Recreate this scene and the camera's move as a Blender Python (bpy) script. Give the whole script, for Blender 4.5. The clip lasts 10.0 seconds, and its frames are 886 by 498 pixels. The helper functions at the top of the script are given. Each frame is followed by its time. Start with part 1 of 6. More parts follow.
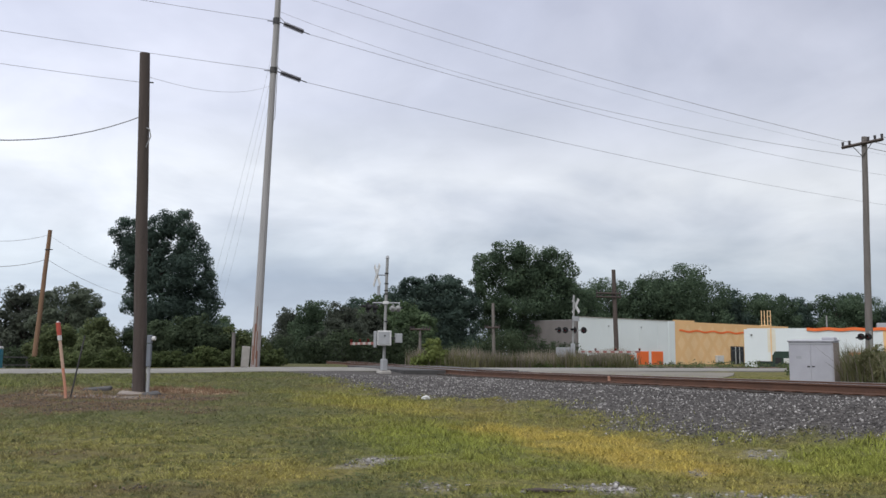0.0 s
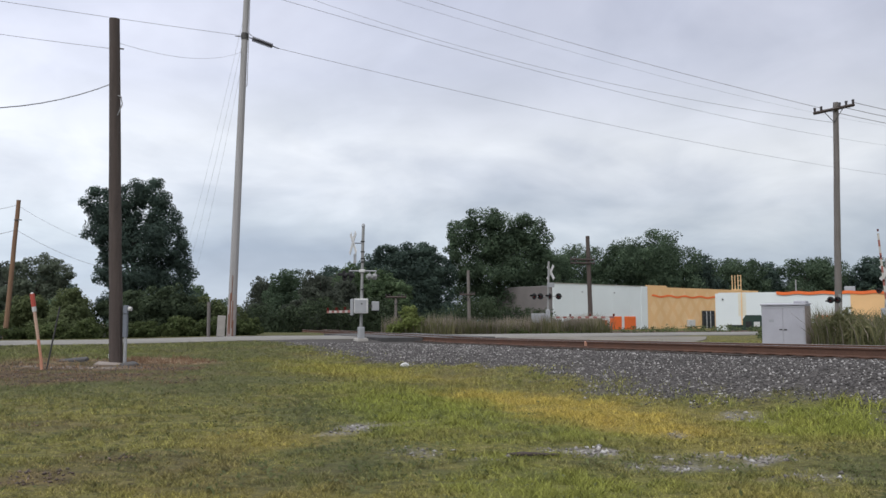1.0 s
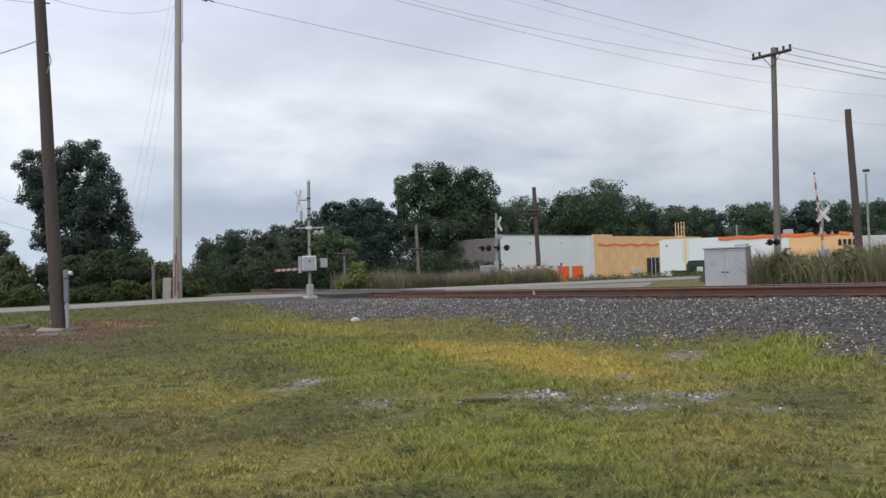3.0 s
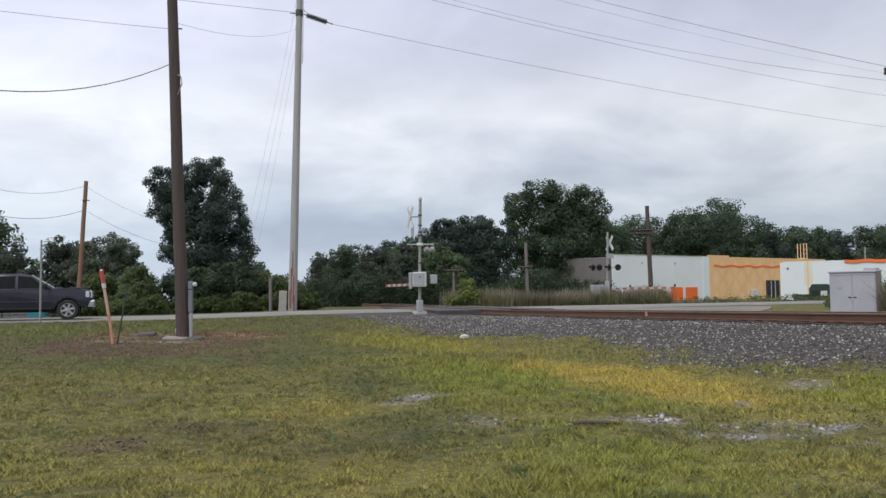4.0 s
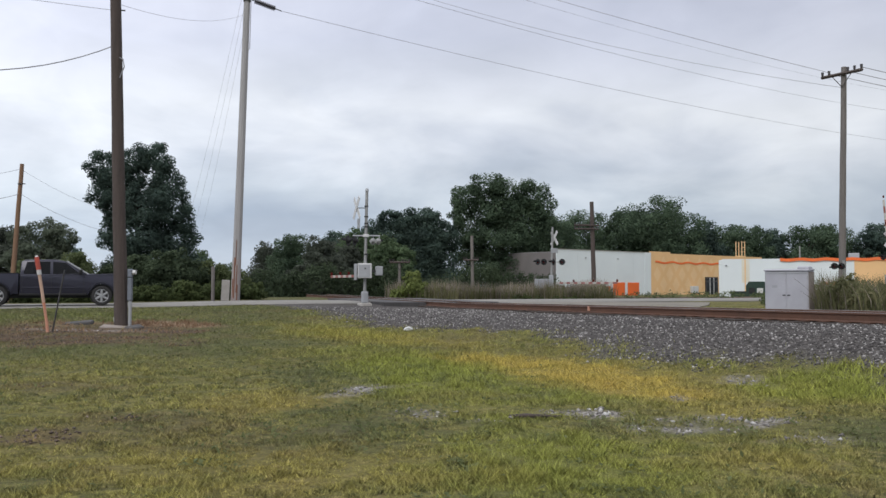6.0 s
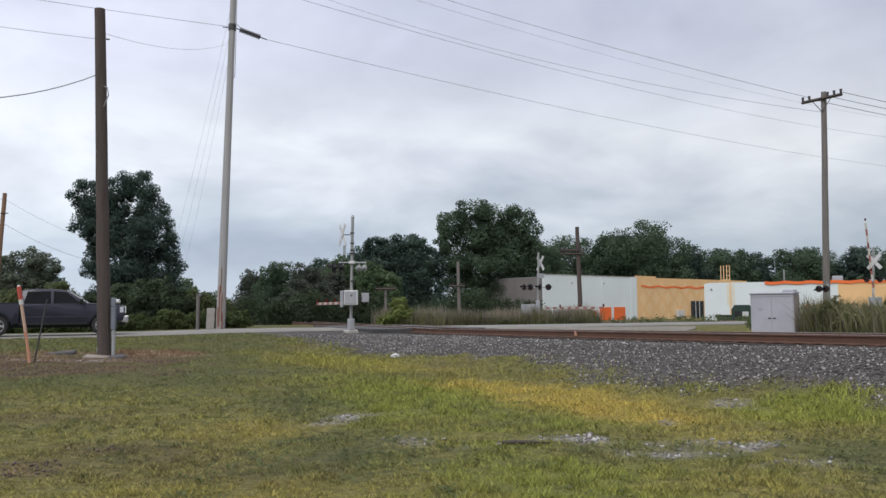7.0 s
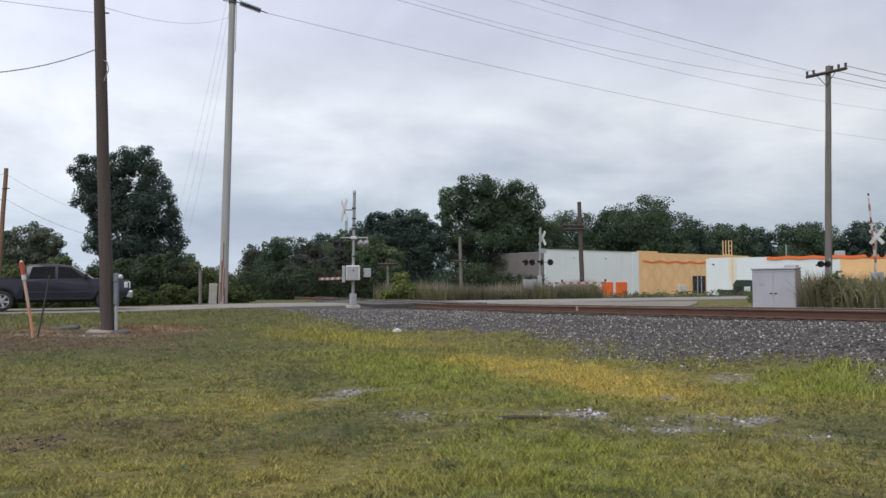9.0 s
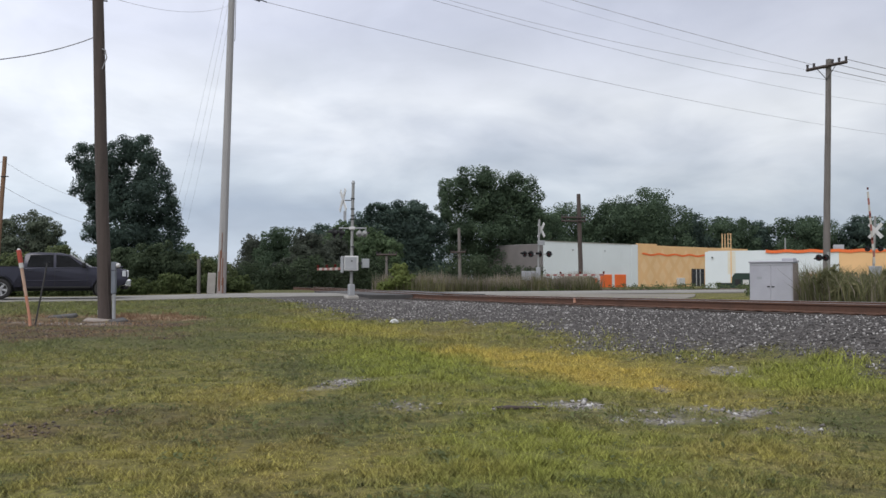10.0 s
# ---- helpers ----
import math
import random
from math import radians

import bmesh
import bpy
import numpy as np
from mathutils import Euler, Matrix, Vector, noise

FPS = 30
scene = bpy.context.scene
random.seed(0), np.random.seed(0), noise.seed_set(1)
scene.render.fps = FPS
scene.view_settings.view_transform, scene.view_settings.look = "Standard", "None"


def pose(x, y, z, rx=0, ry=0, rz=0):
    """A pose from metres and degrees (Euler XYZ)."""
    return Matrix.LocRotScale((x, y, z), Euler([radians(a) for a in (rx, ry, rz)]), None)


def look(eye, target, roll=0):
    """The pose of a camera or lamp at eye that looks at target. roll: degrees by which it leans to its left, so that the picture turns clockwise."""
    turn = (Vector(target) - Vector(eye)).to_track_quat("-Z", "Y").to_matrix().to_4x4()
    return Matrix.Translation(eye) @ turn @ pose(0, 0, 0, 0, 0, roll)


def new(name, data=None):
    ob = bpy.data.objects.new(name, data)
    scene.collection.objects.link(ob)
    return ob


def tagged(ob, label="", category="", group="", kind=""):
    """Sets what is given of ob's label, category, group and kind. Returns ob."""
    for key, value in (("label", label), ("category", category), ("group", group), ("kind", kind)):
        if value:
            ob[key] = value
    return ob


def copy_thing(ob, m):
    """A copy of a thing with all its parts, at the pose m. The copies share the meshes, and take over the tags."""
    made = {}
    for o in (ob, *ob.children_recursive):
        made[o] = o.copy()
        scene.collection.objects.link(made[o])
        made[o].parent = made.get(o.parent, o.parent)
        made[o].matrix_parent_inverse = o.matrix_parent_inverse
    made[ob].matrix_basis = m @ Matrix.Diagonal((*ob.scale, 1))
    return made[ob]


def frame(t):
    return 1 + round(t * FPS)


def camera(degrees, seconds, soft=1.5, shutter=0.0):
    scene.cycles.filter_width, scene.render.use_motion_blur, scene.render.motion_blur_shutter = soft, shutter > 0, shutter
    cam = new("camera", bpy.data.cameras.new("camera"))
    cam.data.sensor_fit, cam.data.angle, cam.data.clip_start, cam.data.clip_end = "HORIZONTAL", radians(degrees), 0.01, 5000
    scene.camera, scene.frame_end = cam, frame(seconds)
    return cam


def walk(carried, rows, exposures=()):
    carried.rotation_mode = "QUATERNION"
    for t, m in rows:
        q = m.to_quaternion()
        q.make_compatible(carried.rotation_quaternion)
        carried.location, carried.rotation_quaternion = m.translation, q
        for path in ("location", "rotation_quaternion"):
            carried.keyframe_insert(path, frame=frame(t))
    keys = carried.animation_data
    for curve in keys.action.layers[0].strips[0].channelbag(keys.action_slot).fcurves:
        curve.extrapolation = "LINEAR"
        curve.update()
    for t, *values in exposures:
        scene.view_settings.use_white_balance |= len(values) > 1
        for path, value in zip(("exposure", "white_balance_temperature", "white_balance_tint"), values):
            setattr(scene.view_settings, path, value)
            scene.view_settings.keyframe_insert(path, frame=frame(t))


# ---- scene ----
cam = camera(55.19, 10.0)

PATH = [
    (0.0, pose(0.095, -0.021, 0.879, 96.88, -0.56, 2.31)),
    (0.2, pose(0.023, 0.010, 0.903, 97.66, -0.94, 0.98)),
    (0.5, pose(-0.007, -0.021, 0.881, 95.21, -0.56, 1.13)),
    (0.7, pose(0.001, 0.008, 0.877, 94.49, -0.72, 0.61)),
    (1.0, pose(-0.014, -0.033, 0.879, 94.69, 0.05, 0.58)),
    (1.2, pose(-0.016, -0.001, 0.864, 93.56, 1.80, 3.62)),
    (1.5, pose(0.008, -0.082, 0.842, 93.32, -0.02, 4.72)),
    (1.7, pose(0.018, -0.045, 0.836, 91.25, -0.10, 4.15)),
    (2.0, pose(0.014, -0.012, 0.804, 89.27, -1.62, -0.21)),
    (2.2, pose(0.007, -0.002, 0.791, 87.76, -1.38, -1.86)),
    (3.3, pose(0.007, 0.029, 0.849, 92.48, 3.19, -1.85)),
    (3.5, pose(0.011, 0.009, 0.861, 92.52, 3.64, -0.46)),
    (3.7, pose(-0.019, -0.022, 0.851, 92.26, 3.01, 1.86)),
    (4.0, pose(-0.028, -0.005, 0.837, 92.94, 0.73, 4.49)),
    (4.2, pose(-0.041, 0.007, 0.850, 93.53, -0.41, 4.75)),
    (4.5, pose(-0.006, 0.010, 0.837, 94.00, -0.15, 2.95)),
    (4.7, pose(-0.024, 0.034, 0.835, 92.59, 0.19, 1.85)),
    (5.0, pose(-0.013, 0.024, 0.856, 92.20, 1.00, 1.67)),
    (5.5, pose(-0.015, 0.018, 0.846, 92.49, -0.45, 1.52)),
    (5.7, pose(-0.013, -0.020, 0.848, 92.10, -0.41, 1.21)),
    (7.0, pose(-0.015, 0.015, 0.842, 94.15, 0.39, -0.09)),
    (7.5, pose(-0.008, 0.023, 0.843, 93.93, 0.30, -0.64)),
    (8.0, pose(-0.002, 0.022, 0.849, 92.50, 0.54, -0.46)),
    (8.5, pose(-0.007, 0.019, 0.855, 92.39, 0.29, -0.10)),
    (9.0, pose(-0.006, 0.018, 0.852, 92.46, 0.39, 0.05)),
    (9.5, pose(0.011, 0.001, 0.843, 92.07, 0.22, -0.02)),
    (10.0, pose(0.039, 0.019, 0.843, 91.87, -0.00, -0.00)),
]
walk(cam, PATH)

# ---- world, sky and sun: a dull overcast day ----
def sky_world():
    w = bpy.data.worlds.new("overcast_sky")
    scene.world = w
    w.use_nodes = True
    nt = w.node_tree
    nt.nodes.clear()
    N, L = nt.nodes.new, nt.links.new
    out, bg = N("ShaderNodeOutputWorld"), N("ShaderNodeBackground")
    sky = N("ShaderNodeTexSky")
    sky.sky_type, sky.sun_disc = "NISHITA", False
    sky.sun_elevation, sky.sun_rotation = radians(41), radians(198)
    tc, sep = N("ShaderNodeTexCoord"), N("ShaderNodeSeparateXYZ")
    L(tc.outputs["Generated"], sep.inputs[0])
    # cloud deck seen in perspective: direction divided by its height
    add = N("ShaderNodeMath"); add.operation = "ADD"; add.inputs[1].default_value = 0.34
    L(sep.outputs[2], add.inputs[0])
    mx = N("ShaderNodeMath"); mx.operation = "MAXIMUM"; mx.inputs[1].default_value = 0.05
    L(add.outputs[0], mx.inputs[0])
    div = N("ShaderNodeVectorMath"); div.operation = "DIVIDE"
    comb = N("ShaderNodeCombineXYZ")
    for i in range(3):
        L(mx.outputs[0], comb.inputs[i])
    L(tc.outputs["Generated"], div.inputs[0]); L(comb.outputs[0], div.inputs[1])
    n1 = N("ShaderNodeTexNoise"); n1.inputs["Scale"].default_value = 1.9; n1.inputs["Detail"].default_value = 6; n1.inputs["Roughness"].default_value = 0.5
    n1.inputs["Distortion"].default_value = 0.4
    L(div.outputs[0], n1.inputs["Vector"])
    wob = N("ShaderNodeMath"); wob.operation = "MULTIPLY_ADD"; wob.inputs[1].default_value = 0.16; wob.inputs[2].default_value = -0.08
    L(n1.outputs[0], wob.inputs[0])
    hgt = N("ShaderNodeMath"); hgt.operation = "ADD"
    L(sep.outputs[2], hgt.inputs[0]); L(wob.outputs[0], hgt.inputs[1])
    ramp = N("ShaderNodeValToRGB")
    stops = SKY_STOPS
    cr = ramp.color_ramp
    cr.elements[0].position, cr.elements[0].color = stops[0][0], (*stops[0][1], 1)
    cr.elements[1].position, cr.elements[1].color = stops[-1][0], (*stops[-1][1], 1)
    for p, c in stops[1:-1]:
        cr.elements.new(p).color = (*c, 1)
    L(hgt.outputs[0], ramp.inputs[0])
    r2 = N("ShaderNodeValToRGB")
    r2.color_ramp.elements[0].position, r2.color_ramp.elements[0].color = 0.33, (0.80, 0.82, 0.86, 1)
    r2.color_ramp.elements[1].position, r2.color_ramp.elements[1].color = 0.66, (1.14, 1.14, 1.12, 1)
    L(n1.outputs[0], r2.inputs[0])
    mul = N("ShaderNodeMix"); mul.data_type, mul.blend_type = "RGBA", "MULTIPLY"; mul.inputs[0].default_value = 1
    # the deck is a little thicker towards the east, and broken into finer wisps
    n2 = N("ShaderNodeTexNoise"); n2.inputs["Scale"].default_value = 5.0; n2.inputs["Detail"].default_value = 6; n2.inputs["Distortion"].default_value = 0.8
    L(div.outputs[0], n2.inputs["Vector"])
    r3 = N("ShaderNodeMapRange"); r3.inputs[1].default_value, r3.inputs[2].default_value, r3.inputs[3].default_value, r3.inputs[4].default_value = 0.3, 0.7, 0.955, 1.045
    L(n2.outputs[0], r3.inputs[0])
    east = N("ShaderNodeMath"); east.operation = "MULTIPLY_ADD"; east.inputs[1].default_value, east.inputs[2].default_value = -0.36, 1.03
    L(sep.outputs[0], east.inputs[0])
    both = N("ShaderNodeMath"); both.operation = "MULTIPLY"
    L(r3.outputs[0], both.inputs[0]); L(east.outputs[0], both.inputs[1])
    thick = N("ShaderNodeVectorMath"); thick.operation = "SCALE"
    L(r2.outputs[0], thick.inputs[0]); L(both.outputs[0], thick.inputs["Scale"])
    L(ramp.outputs[0], mul.inputs[6]); L(thick.outputs[0], mul.inputs[7])
    dim = N("ShaderNodeVectorMath"); dim.operation = "SCALE"; dim.inputs["Scale"].default_value = 0.1
    L(sky.outputs[0], dim.inputs[0])
    mix = N("ShaderNodeMix"); mix.data_type = "RGBA"; mix.inputs[0].default_value = 0.95
    L(dim.outputs[0], mix.inputs[6]); L(mul.outputs[2], mix.inputs[7])
    L(mix.outputs[2], bg.inputs[0])
    bg.inputs[1].default_value = SKY_STRENGTH
    L(bg.outputs[0], out.inputs[0])


SKY_STRENGTH = 1.0
SKY_STOPS = [(0.0, (0.56, 0.62, 0.71)), (0.05, (0.49, 0.56, 0.66)), (0.10, (0.61, 0.67, 0.75)), (0.15, (0.723, 0.762, 0.838)), (0.20, (0.822, 0.851, 0.911)),
             (0.27, (0.683, 0.713, 0.828)), (0.42, (0.614, 0.639, 0.781)), (0.6, (1.138, 1.158, 1.242)), (1.0, (1.732, 1.752, 1.863))]
sky_world()
sun = new("sun", bpy.data.lights.new("sun", "SUN"))
sun.data.energy, sun.data.angle, sun.data.color = 1.3, radians(35), (1.0, 0.97, 0.93)
sun.matrix_world = look((0, 0, 40), (14, 44, 0))


# ---- plan: the track runs along TU, the road along RU ----
TU, TN = Vector((-0.365, 0.931, 0)), Vector((0.931, 0.365, 0))
RU, RN = Vector((0.906, 0.423, 0)), Vector((-0.423, 0.906, 0))
ROAD0 = Vector((-4.75, 38.5, 0))          # on the road's near edge
ROAD_W = 5.6
RAIL_S, GAUGE = 12.55, 1.5                # near rail: TN . p = RAIL_S; w = TU . p runs along it


def track_point(s, w, z=0.0):
    return TN * s + TU * w + Vector((0, 0, z))


def track_sw(x, y):
    return x * TN.x + y * TN.y, x * TU.x + y * TU.y


def rail_top(w):
    """The track climbs gently away from the crossing."""
    return 0.093 + 0.0127 * np.clip(32 - np.asarray(w, float), 0, 28)


def value_noise(x, y, scale, seed=0):
    x, y = np.asarray(x, float) / scale, np.asarray(y, float) / scale
    xi, yi = np.floor(x).astype(np.int64), np.floor(y).astype(np.int64)
    fx, fy = x - xi, y - yi
    fx, fy = fx * fx * (3 - 2 * fx), fy * fy * (3 - 2 * fy)

    def h(a, b):
        k = (a * 374761393 + b * 668265263 + seed * 1442695041) & 0x7FFFFFFF
        k = ((k ^ (k >> 13)) * 1274126177) & 0x7FFFFFFF
        return ((k ^ (k >> 16)) & 0xFFFF) / 65535.0
    return (h(xi, yi) * (1 - fx) + h(xi + 1, yi) * fx) * (1 - fy) + (h(xi, yi + 1) * (1 - fx) + h(xi + 1, yi + 1) * fx) * fy


def sstep(a, b, v):
    t = np.clip((v - a) / (b - a), 0, 1)
    return t * t * (3 - 2 * t)


def road_q(x, y):
    return (x - ROAD0.x) * RN.x + (y - ROAD0.y) * RN.y


def toe_line(w):
    """Where the loose ballast ends, towards the camera's side."""
    return np.interp(w, [-10, 8, 9.9, 11, 12.8, 15.6, 17.5, 19.6, 21, 22.8, 28, 40], [9.6, 9.3, 9.35, 8.6, 8.3, 8.45, 8.5, 8.0, 7.0, 6.1, 6.2, 5.0])


def road_dip(x, y):
    """The road sinks a little to the west and humps over the crossing."""
    along = (np.asarray(x, float) - ROAD0.x) * RU.x + (np.asarray(y, float) - ROAD0.y) * RU.y
    return -0.02 * sstep(-3, 3, along) - 0.11 * (1 - sstep(-11, -2, along))


DITCH = 0.38


def ground_z(x, y):
    x, y = np.asarray(x, float), np.asarray(y, float)
    (s, w), q = track_sw(x, y), road_q(x, y)
    h = np.maximum(0, -q - 0.6)
    z = -0.04 - 0.52 * (1 - np.exp(-(h / 15.5) ** 2.1)) * (q < 0)
    bed = rail_top(w) - 0.232
    away = 1 - sstep(-3.0, -0.8, q)
    lift = sstep(9.65 - 0.17 * w, 11.8, s) * (1 - sstep(15.3, 19.5, s)) * away
    z = z * (1 - lift) + bed * lift
    z = np.where((s > 17) & (q < 0), np.maximum(z, -0.06), z)
    z = z - 0.45 * sstep(55, 85, y) - 0.85 * sstep(10, 24, q) * sstep(-14, -24, x)
    z = z + road_dip(x, y) * sstep(-5, -0.5, q)
    # wet ditch with the reeds beyond the road
    z = z - DITCH * sstep(6.0, 8.0, q) * sstep(-9, -5, x) * (1 - sstep(13, 18, x)) * (1 - sstep(58, 72, y))
    near = np.exp(-((x / 30) ** 2 + (y / 40) ** 2))
    return z + near * (0.05 * (value_noise(x, y, 2.3, 3) - 0.5) + 0.03 * (value_noise(x, y, 0.7, 4) - 0.5))


def blob(x, y, cx, cy, rx, ry, ang=0.0, edge=0.35, rough=0.5, seed=7):
    c, sn = math.cos(radians(ang)), math.sin(radians(ang))
    dx, dy = x - cx, y - cy
    u, v = (dx * c + dy * sn) / rx, (-dx * sn + dy * c) / ry
    d = np.sqrt(u * u + v * v)
    out = np.zeros(np.shape(d))
    k = d < 1 + edge + 0.66 * rough
    xk, yk = x[k], y[k]
    d = d[k] + rough * (value_noise(xk, yk, min(rx, ry) * 0.55, seed) - 0.5) + 0.3 * rough * (value_noise(xk, yk, 0.3, seed + 1) - 0.5)
    out[k] = 1 - sstep(1 - edge, 1 + edge, d)
    return out



def masks(x, y):
    """Ground cover at (x, y): gravel, yellowed grass, dry brown grass, pale rubble, lush green, thin dark turf."""
    (s, w), q = track_sw(x, y), road_q(x, y)
    toe = toe_line(w) + 0.15 + 0.6 * (value_noise(x, y, 2.2, 11) - 0.5) + 0.8 * (value_noise(x, y, 0.55, 12) - 0.5) + 0.5 * (value_noise(x, y, 0.2, 15) - 0.5)
    gravel = sstep(-0.55, 0.6, s - toe) * (1 - sstep(15.6, 16.4, s)) * (1 - sstep(-1.5, -0.3, q - 1.5 * value_noise(x, y, 1.5, 13)))
    gravel = np.maximum(gravel, sstep(-1.1, -0.3, q + 0.8 * (value_noise(x, y, 0.8, 14) - 0.5)) * (q < 9))
    yellow = np.maximum.reduce([blob(x, y, 2.15, 12.6, 2.3, 1.0, -70, 0.45, 0.6, 21), 0.9 * blob(x, y, 1.2, 14.9, 1.7, 1.0, -55, 0.5, 0.7, 22),
                                0.32 * blob(x, y, -2.4, 20.6, 4.2, 1.1, -48, 0.5, 0.8, 23), 0.35 * blob(x, y, 2.2, 12.9, 3.6, 1.4, -68, 0.6, 0.8, 24),
                                0.35 * blob(x, y, -2.2, 10.2, 0.7, 1.0, 0, 0.6, 1.0, 25), 0.3 * blob(x, y, -1.9, 6.6, 1.8, 0.7, 0, 0.6, 1.0, 26),
                                0.2 * blob(x, y, 2.6, 6.9, 0.8, 0.4, 0, 0.6, 1.0, 27)])
    yellow = yellow * (0.7 + 0.5 * value_noise(x, y, 0.5, 28))
    dry = np.maximum.reduce([blob(x, y, -8.9, 21.4, 2.5, 1.5, -12, 0.35, 0.7, 31), 0.95 * blob(x, y, -8.3, 18.4, 2.4, 1.7, 10, 0.4, 0.9, 32),
                             0.8 * blob(x, y, -10.6, 20.0, 1.2, 1.6, 0, 0.4, 0.9, 33), 0.55 * blob(x, y, -3.9, 7.8, 0.6, 0.45, 0, 0.6, 1.2, 34),
                             0.5 * blob(x, y, -3.4, 8.8, 0.5, 0.35, 0, 0.6, 1.2, 38), 0.45 * blob(x, y, -5.4, 11.0, 0.9, 0.6, 0, 0.6, 1.2, 39),
                             0.22 * sstep(0.62, 0.8, value_noise(x, y, 1.3, 35)) * (x < 1)])
    dry = dry * (0.6 + 0.55 * sstep(0.3, 0.62, 0.6 * value_noise(x, y, 0.7, 36) + 0.4 * value_noise(x, y, 0.2, 37)))
    straw = np.maximum.reduce([blob(x, y, -7.8, 23.0, 1.15, 1.1, 0, 0.5, 0.9, 47), 0.8 * blob(x, y, -9.2, 21.0, 1.6, 0.28, -8, 0.5, 0.9, 49), 0.55 * blob(x, y, -10.6, 22.6, 0.9, 0.7, 0, 0.5, 1.0, 50)])
    pale = np.maximum.reduce([blob(x, y, -1.2, 11.1, 0.27, 0.45, 0, 0.4, 1.1, 41), 0.6 * blob(x, y, -1.45, 10.6, 0.22, 0.2, 0, 0.4, 1.2, 40), blob(x, y, 1.4, 9.13, 0.3, 0.24, 0, 0.4, 1.3, 42),
                              blob(x, y, 3.18, 8.7, 0.27, 0.22, 0, 0.4, 1.3, 43), 0.55 * blob(x, y, 2.74, 10.6, 0.16, 0.26, 0, 0.5, 1.4, 44),
                              0.7 * blob(x, y, 2.11, 8.34, 0.34, 0.2, 0, 0.5, 1.4, 45), 0.6 * blob(x, y, 4.1, 12.1, 0.26, 0.4, 0, 0.5, 1.3, 46),
                              0.5 * blob(x, y, 3.3, 7.8, 0.35, 0.16, 0, 0.5, 1.3, 58), 0.5 * blob(x, y, -0.35, 9.1, 0.22, 0.3, 0, 0.6, 1.3, 59), 0.4 * blob(x, y, 0.3, 8.75, 0.2, 0.2, 0, 0.6, 1.3, 60),
                              0.45 * blob(x, y, 2.6, 8.9, 0.7, 0.2, 0, 0.5, 1.5, 57), 0.5 * blob(x, y, -9.0, 21.0, 1.2, 0.3, 0, 0.5, 1.2, 48)])
    lush = np.maximum.reduce([0.75 * blob(x, y, 0.8, 6.9, 0.9, 1.6, 0, 0.6, 0.8, 51), blob(x, y, 4.9, 11.2, 0.9, 1.5, -40, 0.5, 0.7, 52), blob(x, y, -0.5, 14.2, 1.7, 3.2, 12, 0.5, 0.7, 53), 0.8 * blob(x, y, -0.1, 11.2, 0.9, 1.4, 0, 0.5, 0.8, 50),
                              0.8 * blob(x, y, -12.5, 24, 2.5, 3, 0, 0.5, 0.8, 54), 0.8 * blob(x, y, 0.9, 10.7, 1.3, 0.9, 0, 0.5, 0.7, 55), 0.7 * blob(x, y, -3.2, 21.5, 3.4, 1.1, -48, 0.5, 0.8, 56)])
    thin = np.maximum.reduce([blob(x, y, -1.2, 8.7, 0.75, 1.0, 0, 0.5, 0.9, 61), 0.85 * blob(x, y, -1.9, 12.4, 0.8, 2.0, 10, 0.5, 0.9, 62), 0.6 * blob(x, y, -2.95, 8.5, 0.4, 0.6, 0, 0.5, 0.9, 63),
                              0.85 * blob(x, y, 3.95, 8.3, 0.6, 0.9, 0, 0.5, 0.9, 71), 0.8 * blob(x, y, 2.4, 8.4, 1.5, 0.45, 0, 0.5, 1.0, 72), 0.7 * blob(x, y, 0.6, 5.2, 1.0, 0.4, 0, 0.6, 1.0, 73)])
    tufts = 0.55 * value_noise(x, y, 0.22, 64) + 0.45 * value_noise(x, y, 0.6, 65)
    thin = np.maximum(thin * (0.45 + 0.55 * sstep(0.35, 0.6, tufts)), 0.5 * sstep(0.6, 0.72, tufts) * (x < 1.5) * (y < 20))
    verge = 0.85 * sstep(11, 17, y + 5 * (value_noise(x, y, 2.5, 66) - 0.5)) * (1 - sstep(-4.2, -2.2, x + 0.12 * (y - 14) + 2 * (value_noise(x, y, 1.5, 67) - 0.5))) * (0.6 + 0.5 * value_noise(x, y, 0.8, 68))
    thin = np.maximum(thin, verge)
    return dict(gravel=gravel, yellow=yellow * (1 - gravel), dry=dry, straw=straw, pale=pale, lush=lush * (1 - gravel), thin=thin)


# ---- materials ----
def nodes(name):
    m = bpy.data.materials.new(name)
    m.use_nodes = True
    nt = m.node_tree
    return m, nt, nt.nodes["Principled BSDF"]


def mixc(nt, fac, a, b, blend="MIX"):
    n = nt.nodes.new("ShaderNodeMix")
    n.data_type, n.blend_type = "RGBA", blend
    for sock, v in ((n.inputs[0], fac), (n.inputs[6], a), (n.inputs[7], b)):
        if isinstance(v, bpy.types.NodeSocket):
            nt.links.new(v, sock)
        elif isinstance(v, (int, float)):
            sock.default_value = v
        else:
            sock.default_value = (*v, 1)
    return n.outputs[2]


